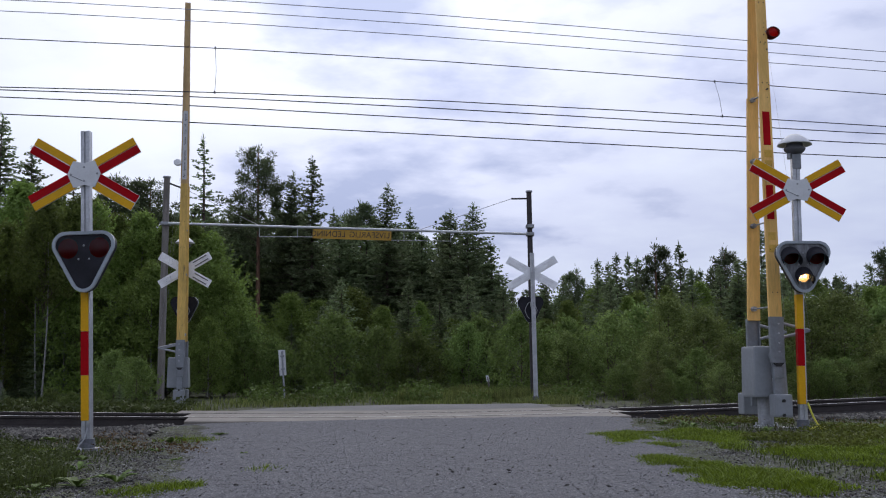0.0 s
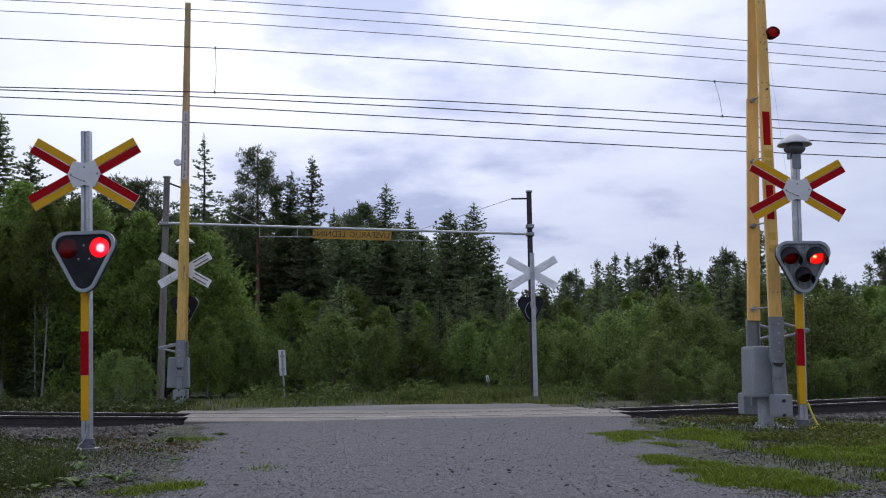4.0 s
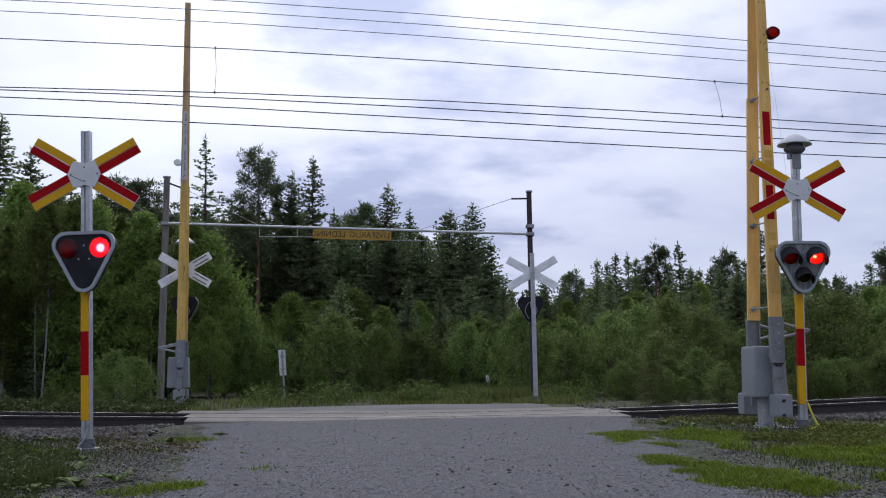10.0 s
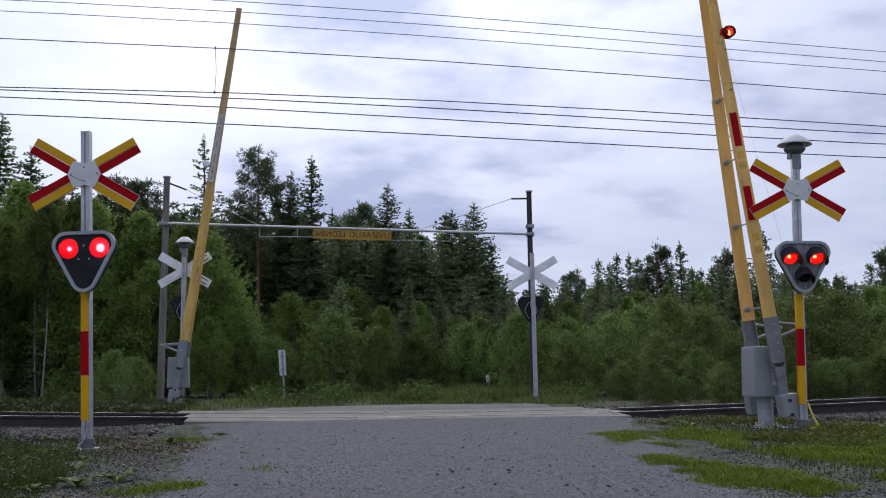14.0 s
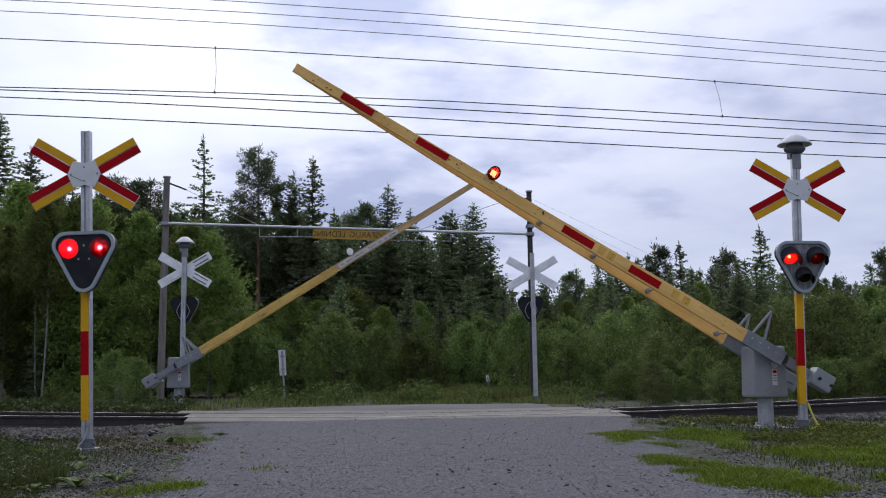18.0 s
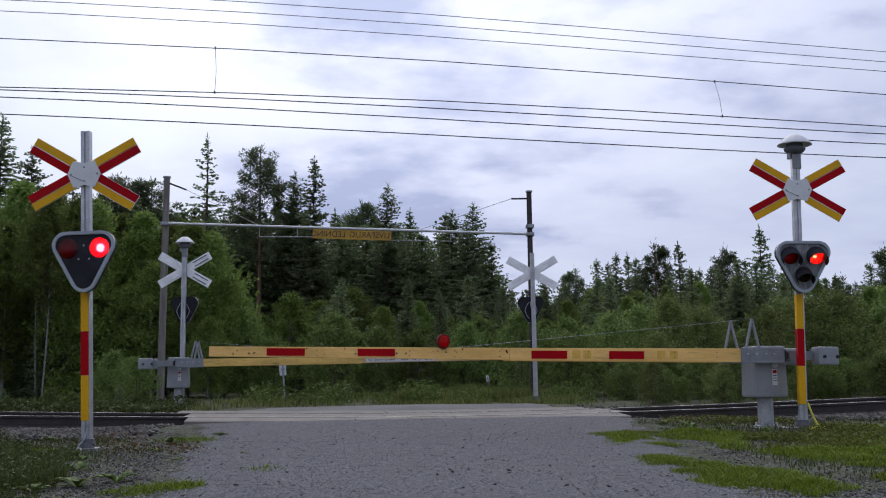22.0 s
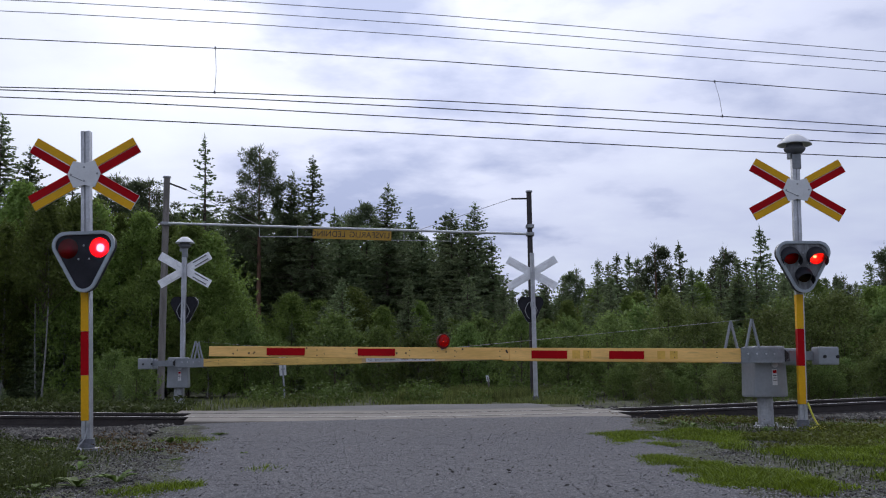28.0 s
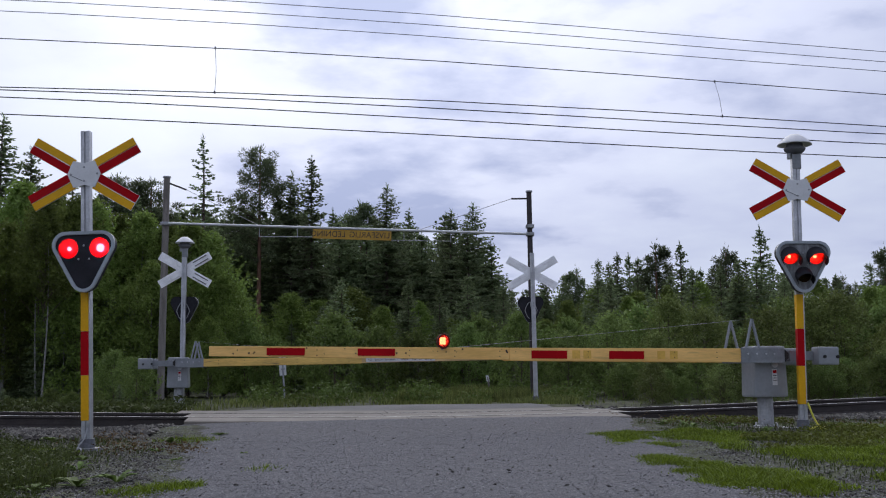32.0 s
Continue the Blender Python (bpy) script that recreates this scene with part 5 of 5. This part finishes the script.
for x, y, h, i in ((-5.2, 43.0, 3.6, 0), (-3.7, 42.0, 4.0, 2), (-2.4, 41.0, 3.2, 0), (-1.0, 42.0, 3.5, 1), (0.3, 41.0, 2.7, 2), (-6.2, 42.0, 3.8, 2), (1.6, 42.0, 2.6, 0)):
    grow("birch", i, x, y, h, wide=1.4, sway=0.6)
for x, y, h, i in ((4.0, 41.0, 2.6, 2), (5.0, 42.0, 3.4, 0), (6.2, 43.0, 3.9, 0), (7.7, 41.0, 3.6, 2), (9.0, 42.0, 3.3, 1), (9.9, 40.0, 3.9, 0), (11.4, 42.0, 3.4, 2), (12.4, 40.0, 3.6, 1), (14.2, 39.0, 3.0, 0), (15.6, 37.0, 3.4, 2), (16.8, 39.0, 3.3, 0), (18.0, 38.0, 3.6, 2), (6.9, 39.0, 3.4, 1), (8.3, 38.5, 3.7, 1), (10.8, 38.0, 4.0, 1), (13.3, 37.0, 3.8, 1), (16.2, 35.5, 3.3, 1), (12.9, 33.0, 2.9, 1), (14.0, 34.0, 3.2, 0), (11.9, 31.0, 2.3, 1), (13.6, 31.0, 2.2, 2)):
    grow("birch", i, x, y, h, wide=1.5 if i == 2 else 1.15, sway=0.6)
for k in range(34):
    x = -18 + 1.15 * k + random.uniform(-0.5, 0.5)
    if -7.5 < x < 2.2:
        y = 33.5 + 3.0 * random.random()
    else:
        y = 28.5 + 4.0 * random.random()
    if x < -6.8:
        continue
    grow("bush", k % 2, x, y, 1.3 + 1.3 * random.random(), sway=0.4)
for x, y, h in ((3.4, 29.0, 1.7), (4.6, 29.0, 2.2), (6.3, 29.0, 2.6), (7.0, 28.0, 2.2), (5.5, 27.0, 1.6), (8.6, 27.5, 2.2), (9.8, 28.0, 2.5), (10.6, 28.0, 2.6), (12.2, 28.0, 2.0)):
    grow("willow", 0, x, y, h, wide=1.2, sway=0.6)

# slender birches with bare pale stems before the dark edge
for x, y, h in ((-12.9, 33.0, 6.2), (-12.15, 31.5, 6.0), (-12.2, 33.5, 6.4), (-11.8, 35.0, 6.4), (-14.6, 32.0, 6.3)):
    grow("birch", 3, x, y, h, lean=random.uniform(-2, 3), sway=0.6)
# dark young spruces added under the birches to stand in for the shade
for k in range(16):
    grow("spruce", 3 + k % 2, -17.0 + 0.47 * k + random.uniform(-0.3, 0.3), random.uniform(33.0, 36.0), random.uniform(2.0, 4.0), sway=0.4)
# young spruces among the bushes
for k in range(40):
    x = random.uniform(-7.0, 3.0) if k < 14 else random.uniform(4.0, 19.0)
    grow("spruce", 5 + k % 2, x, random.uniform(36.0, 42.5), random.uniform(2.2, 4.2) if k < 14 else random.uniform(2.8, 4.6), wide=1.25, sway=0.5)
# undergrowth down to the track
for k in range(34):
    x = -15.5 + 0.52 * k if k < 17 else 3.0 + 0.62 * (k - 17)
    x += random.uniform(-0.25, 0.25)
    if x < -6.0 and (x < -9.0 or k % 2):
        continue
    if 0.8 < x < 4.0:
        continue
    grow("bush", k % 2, x, 24.0 + 0.148 * x + 2.5 * random.random() + (1.5 if x > -6.4 and x < 0 else 0), 0.7 + 0.9 * random.random(), wide=1.2, sway=0.4)

for k in range(48):
    u = -11.5 + 0.47 * k if k < 18 else 5.5 + 0.34 * (k - 18)
    if u < -5.5:
        continue
    p = on_track(u - 2.6 + random.uniform(-0.2, 0.2), random.uniform(20.5, 22.8))
    if 0.8 < p.x < 4.0:
        continue
    grow(*random.choice((("bush", 0), ("bush", 1), ("willow", 0) if u > 0 else ("spruce", 3))), p.x, p.y, 0.4 + (0.35 if u < 0 else 0.9) * random.random(), wide=1.25, sway=0.4)

# ---- grass and weeds ----


def blades(name, count, place, length, width, mat, label, category, seed, lean=0.5):
    """Many single bent blades as one object."""
    rng = np.random.default_rng(seed)
    verts, faces = [], []
    for _ in range(count):
        x, y, s = place(rng)
        ln, a = length * s * rng.uniform(0.5, 1.3), rng.uniform(0, 6.28)
        z = ground_z(x, y) + 0.0
        dx, dy = math.cos(a) * lean * ln * rng.random(), math.sin(a) * lean * ln * rng.random()
        w, b = width * rng.uniform(0.6, 1.3) / 2, rng.uniform(0, 6.28)
        wx, wy = math.cos(b) * w, math.sin(b) * w
        k = len(verts)
        verts += [(x - wx, y - wy, z - 0.01), (x + wx, y + wy, z - 0.01), (x + dx * 0.4 + wx * 0.8, y + dy * 0.4 + wy * 0.8, z + ln * 0.6), (x + dx * 0.4 - wx * 0.8, y + dy * 0.4 - wy * 0.8, z + ln * 0.6), (x + dx, y + dy, z + ln * 0.95)]
        faces += [(k, k + 1, k + 2, k + 3), (k + 3, k + 2, k + 4)]
    return tagged(mesh_ob(name, verts, faces, mat), label, category, kind="stuff")


# grass patches beside the road: centre x, y, half sizes, weight
PATCHES = ((1.95, 11.5, 0.32, 1.2, 1.0), (2.5, 12.2, 0.25, 0.5, 0.6), (2.95, 11.8, 0.42, 1.2, 0.8), (2.05, 7.5, 0.36, 0.85, 1.9), (1.8, 8.7, 0.26, 0.5, 1.1), (2.3, 6.7, 0.22, 0.4, 1.2), (3.35, 9.0, 0.45, 0.75, 1.1), (2.8, 10.0, 0.18, 0.4, 0.4),
           (3.9, 8.9, 0.3, 0.6, 0.4), (4.3, 9.9, 0.5, 0.9, 0.5), (5.2, 11.5, 0.7, 1.2, 0.4), (3.1, 7.2, 0.2, 0.3, 0.3),
           (-1.95, 6.95, 0.26, 0.32, 1.0), (-1.42, 8.2, 0.13, 0.35, 0.35), (-4.3, 10.4, 0.6, 0.9, 0.2), (-2.9, 12.2, 0.4, 0.5, 0.15))


def patch_place(rng):
    w = np.array([p[2] * p[3] * p[4] for p in PATCHES])
    x, y, a, b, _ = PATCHES[rng.choice(len(PATCHES), p=w / w.sum())]
    r, t = math.sqrt(rng.random()), rng.uniform(0, 6.28)
    s = 1.15 - 0.7 * r
    rag = 1 + 0.85 * noise.noise((x + 1.3 * math.cos(t), y + 1.3 * math.sin(t), 1.0))
    px, py = x + a * r * rag * math.cos(t), y + b * r * rag * math.sin(t)
    k = noise.noise((px * 2.2, py * 2.2, 4.0))
    if noise.noise((px * 5.0, py * 3.0, 8.0)) < 0.04 and rng.random() < 0.8:
        return patch_place(rng)
    return px + rng.normal() * 0.04, py + rng.normal() * 0.04, s * max(0.25, 0.75 + 0.95 * k)


blades("grass", 80000, patch_place, 0.075, 0.008, M_GRASS, "short bright green grass growing through the gravel", "grass", 21, 1.7)


def verge_place(rng):
    u, v = rng.uniform(-14, 14), rng.uniform(20.3, 34.0)
    p = on_track(u, v)
    if p.x < -1.5 and rng.random() < 0.55 or -4.6 < p.x < 1.6 and p.y < 23.2 or (p.x < -6.0 or p.x > 3.0) and rng.random() < 0.93:
        return verge_place(rng)
    if noise.noise((p.x * 0.7, p.y * 0.7, 3.0)) < 0.0 and rng.random() < 0.8:
        return verge_place(rng)
    return p.x, p.y, 0.6 + 0.7 * noise.noise((p.x * 0.6, p.y * 0.6, 0.0)) + 0.2


def tall_place(rng):
    x, y = rng.uniform(-1.2, 3.4), rng.uniform(25.5, 30.0)
    return x, y, 0.8 + 0.5 * noise.noise((x * 0.8, y * 0.8, 2.0))


blades("verge_grass", 12000, verge_place, 0.18, 0.02, M_DRY, "rough dull verge grass behind the track", "grass", 22, 0.8)
blades("meadow_grass", 12000, tall_place, 0.36, 0.015, M_DRY, "tall pale meadow grass behind the road", "grass", 23, 0.4)


def side_place(rng):
    while True:
        if rng.random() < 0.5:
            x, y = rng.uniform(-7.5, -2.8), rng.uniform(6.5, 12.6)
            if x > -3.4 and rng.random() < 0.7:
                continue
        else:
            x, y = rng.uniform(2.6, 8.5), rng.uniform(7.0, 15.2)
        k = noise.noise((x * 1.3, y * 1.3, 7.0))
        if k > -0.15:
            return x, y, 0.5 + k


blades("sparse_grass", 15000, side_place, 0.075, 0.010, M_WEED, "thin dull grass on the stony shoulders", "grass", 24, 1.0)


def weed(x, y, size, seed):
    """A low plant with a rosette of broad leaves on short stalks."""
    r = random.Random(seed)
    th = empty("weed", Matrix.Translation((x, y, ground_z(x, y))))
    verts, faces = [], []
    for _ in range(r.randint(9, 15)):
        a, ln, up = r.uniform(0, 6.28), size * r.uniform(0.5, 1.0), r.uniform(0.25, 0.9)
        d, sd = Vector((math.cos(a), math.sin(a), 0)), Vector((-math.sin(a), math.cos(a), 0))
        k = len(verts)
        w = ln * 0.28
        for f, hh, ww in ((0.1, 0.1, 0.05), (0.45, 0.55, 0.8), (0.8, 0.7, 0.9), (1.15, 0.62, 0.1)):
            p = d * (ln * f) + Vector((0, 0, ln * up * hh))
            verts += [tuple(p + sd * w * ww), tuple(p + Vector((0, 0, -0.01 * ww))), tuple(p - sd * w * ww)]
        for j in range(3):
            q = k + j * 3
            faces += [(q, q + 1, q + 4, q + 3), (q + 1, q + 2, q + 5, q + 4)]
    ob = mesh_ob("leaves", verts, faces, M_HERB, th)
    return tagged(th, "low broad-leaved weed in the gravel", "weed", "weeds by the road")


for k, (x, y, s) in enumerate(((-2.55, 7.3, 0.16), (-2.35, 7.55, 0.15), (-2.75, 7.05, 0.13), (-3.1, 7.6, 0.12), (-3.0, 8.6, 0.12), (-3.6, 8.4, 0.13), (-3.3, 9.6, 0.10), (-2.9, 10.6, 0.09), (-2.4, 9.4, 0.08), (-1.9, 10.0, 0.07), (4.75, 12.6, 0.14), (5.1, 12.2, 0.16), (4.9, 11.4, 0.15), (5.4, 11.0, 0.16), (4.4, 10.0, 0.13), (3.0, 13.4, 0.10), (3.5, 13.9, 0.10), (-4.6, 12.3, 0.15), (-3.1, 12.0, 0.14), (-2.8, 13.0, 0.13), (-5.3, 11.7, 0.16))):
    weed(x, y, s, 300 + k)
for k in range(26):
    r = random.Random(900 + k)
    weed(r.uniform(2.9, 7.5), r.uniform(11.6, 14.0), r.uniform(0.08, 0.14), 700 + k)


def carpet(name, count, place, leaf, mat, label, seed):
    """Low leafy growth as one object: small leaves at all angles over the ground."""
    L = Leaves(seed)
    for _ in range(count):
        x, y, h = place(L.rng)
        d = L.rng.normal(size=3)
        d[2] = abs(d[2]) * 0.6
        L.add((x, y, ground_z(x, y) + h * L.rng.random()), d, leaf * L.rng.uniform(0.6, 1.4), leaf * 0.8)
    ob = new(name, L.mesh(name, mat))
    return tagged(ob, label, "plants", kind="stuff")


def left_growth(rng):
    while True:
        x, y = rng.uniform(-7.0, -2.5), rng.uniform(6.4, 12.6)
        k = noise.noise((x * 1.1, y * 1.1, 2.0)) + 0.28 * min(1.0, (-2.55 - 0.33 * (y - 7) - x) / 0.6)
        if 0.989 * y - 0.148 * x > 11.9 + 0.5 * noise.noise((x, y, 40.0)) or (x > -2.6 - 0.3 * (y - 7) and k < 0.42):
            continue
        if k > 0.0:
            return x, y, 0.06 + 0.28 * k


def right_growth(rng):
    while True:
        x, y = rng.uniform(2.9, 8.5), rng.uniform(9.5, 14.7)
        k = noise.noise((x * 1.0, y * 1.0, 12.0)) + 0.15 * (x - 4.0)
        if k > 0.12 and not (3.2 < x < 4.6 and 12.2 < y < 13.6) and not (x > 4.7 and y > 13.0 + 0.4 * noise.noise((x, 0.0, 5.0))):
            return x, y, 0.04 + 0.14 * min(0.8, k)


def far_growth(rng):
    while True:
        p = on_track(rng.uniform(-16.0, -4.6), 20.0 + 5.0 * rng.random() ** 1.3)
        k = noise.noise((p.x * 0.7, p.y * 0.7, 21.0))
        if k > -0.2 and p.x < -5.2:
            return p.x, p.y, 0.16 + 0.35 * max(0.0, k)


def meadow_herbs(rng):
    while True:
        x, y = rng.uniform(-5.0, 3.6), rng.uniform(24.5, 29.0)
        k = noise.noise((x * 0.9, y * 0.9, 31.0))
        if k > 0.02 and (x > -1.6 or k > 0.2):
            return x, y, 0.15 + 0.7 * k


carpet("meadow_herbs", 7000, meadow_herbs, 0.07, M_HERB, "leafy herbs among the pale meadow grass", 36)
carpet("verge_plants", 12000, far_growth, 0.09, M_WEED, "low dark growth between the track and the wood", 35)
carpet("low_plants", 36000, left_growth, 0.026, M_WEED, "low dark green plants on the stony shoulder", 31)
blades("rough_grass", 14000, left_growth, 0.75, 0.012, M_HERBGRASS, "rough dark green grass on the stony shoulder", "grass", 33, 0.8)


def rusty_place(rng):
    x, y, a = ((-3.2, 10.7, 0.16), (-2.6, 10.4, 0.12), (-3.9, 12.2, 0.2), (3.4, 14.3, 0.5), (5.0, 13.2, 0.5))[rng.integers(5)]
    return x + rng.normal() * a, y + rng.normal() * a * 1.3, 0.10


carpet("low_plants", 900, rusty_place, 0.03, M_RUSTY, "low plants turned rusty red on the shoulder", 34)
carpet("low_plants", 34000, right_growth, 0.030, M_LOW, "low green plants along the track shoulder", 32)


def rope(name, pts, r, mat, label, category):
    bm = bmesh.new()
    for a, b in zip(pts, pts[1:]):
        add_tube(bm, a, b, r, seg=6)
    return tagged(part(name, bm, mat), label, category)


rope("rope", [(4.47, 12.93, 0.32), (4.52, 12.9, 0.15), (4.56, 12.86, 0.05), (4.62, 12.8, 0.02), (4.50, 12.7, 0.03), (4.40, 12.72, 0.02), (4.58, 12.6, 0.02)], 0.013, M_ROPE, "loose yellow plastic rope at the post's foot", "rope")
rope("cable", [(-3.72, 10.94, 0.26), (-3.74, 10.9, 0.12), (-3.80, 10.86, 0.03), (-3.74, 10.80, 0.02), (-3.70, 10.7, 0.012)], 0.008, M_GALV_DULL, "short pale cable hanging at the post's foot", "cable")


# ---- all that moves ----


def boom_rows(pivot, turns):
    return [(t, pose(0, 0, pivot, 0, -a, 0)) for t, a in turns]


def flash_rows(shut, gone, first, begin, end, period=0.7488, before=0.185, rise=0.08, after=0.24, fade=0.09):
    """A flasher shutter added before the always-lit lamp: away while it shows light, one period after the other."""
    rows, t = [(0.0, shut)], first
    while t + after + fade < end:
        if t - before - rise > begin:
            rows += [(t - before - rise, shut), (t - before, gone), (t + after, gone), (t + after + fade, shut)]
        t += period
    rows += [(t - before - rise, shut), (t - before, gone), (t + after, gone), (t + after + fade, shut)]
    return rows


def motions():
    near, far = BOOMS["near"], BOOMS["far"]
    walk(near[0], boom_rows(near[1], ((0, 90.9), (12.1, 90.9), (12.5, 90.4), (13, 89.1), (13.5, 86.3), (14, 82.6), (14.5, 78.3), (16.5, 52.2), (17, 44.9), (17.5, 37.8), (18, 30.6), (18.5, 23.7), (19, 17.0), (19.5, 11.3), (20, 6.2), (20.5, 2.3), (21, 0.2), (21.5, 0.6), (22.2, 0.95), (32, 0.95))))
    walk(far[0], boom_rows(far[1], ((0, 89.4), (12.1, 89.4), (12.5, 89.0), (13, 87.5), (13.5, 85.0), (14, 81.3), (14.5, 77.2), (16.5, 52.2), (17, 45.0), (17.5, 38.1), (18, 31.4), (18.5, 24.4), (19, 17.8), (19.5, 12.0), (20, 6.7), (20.5, 2.4), (21, 0.1), (21.5, 0.2), (22.2, 0.35), (32, 0.35))))
    right_first, left_first = 1.812, 2.186
    for key in ("near_left", "near_right"):
        walk(LAMPS[key, 0][0], flash_rows(LAMPS[key, 0][1], LAMPS[key, 0][2], left_first, 1.6, 32.0))
        for i, t in ((0, left_first), (1, right_first)):
            blind, held, away = BLINDS[key, i]
            walk(blind, [(0.0, held), (t - 0.30, held), (t - 0.20, away), (32.0, away)])
        walk(LAMPS[key, 1][0], flash_rows(LAMPS[key, 1][1], LAMPS[key, 1][2], right_first, 1.5, 32.0))
    walk(LAMPS["near", 0][0], flash_rows(LAMPS["near", 0][1], LAMPS["near", 0][2], left_first, 1.6, 32.0, before=0.13, rise=0.08, after=0.12, fade=0.10))
    sh, shut, gone = LAMPS["near_right", 2]
    walk(sh, [(0.0, gone), (0.4, gone), (0.55, shut), (1.25, shut), (1.35, gone), (1.45, gone), (1.57, shut), (32.0, shut)])
    # the wind in the tree tops
    for k, (th, m, amount, x) in enumerate(SWAY):
        rows = []
        for j in range(33):
            a = amount * (0.75 * noise.noise((j * 0.42, x * 0.05, 0.0)) + 0.55 * noise.noise((j * 0.9, k * 3.7, 5.0)))
            b = amount * 0.5 * noise.noise((j * 0.8, k * 2.9, 9.0))
            loc = m.to_translation()
            rows.append((float(j), Matrix.Translation(loc) @ pose(0, 0, 0, b, a * 1.3, 0) @ m.to_3x3().to_4x4()))
        walk(th, rows)


motions()
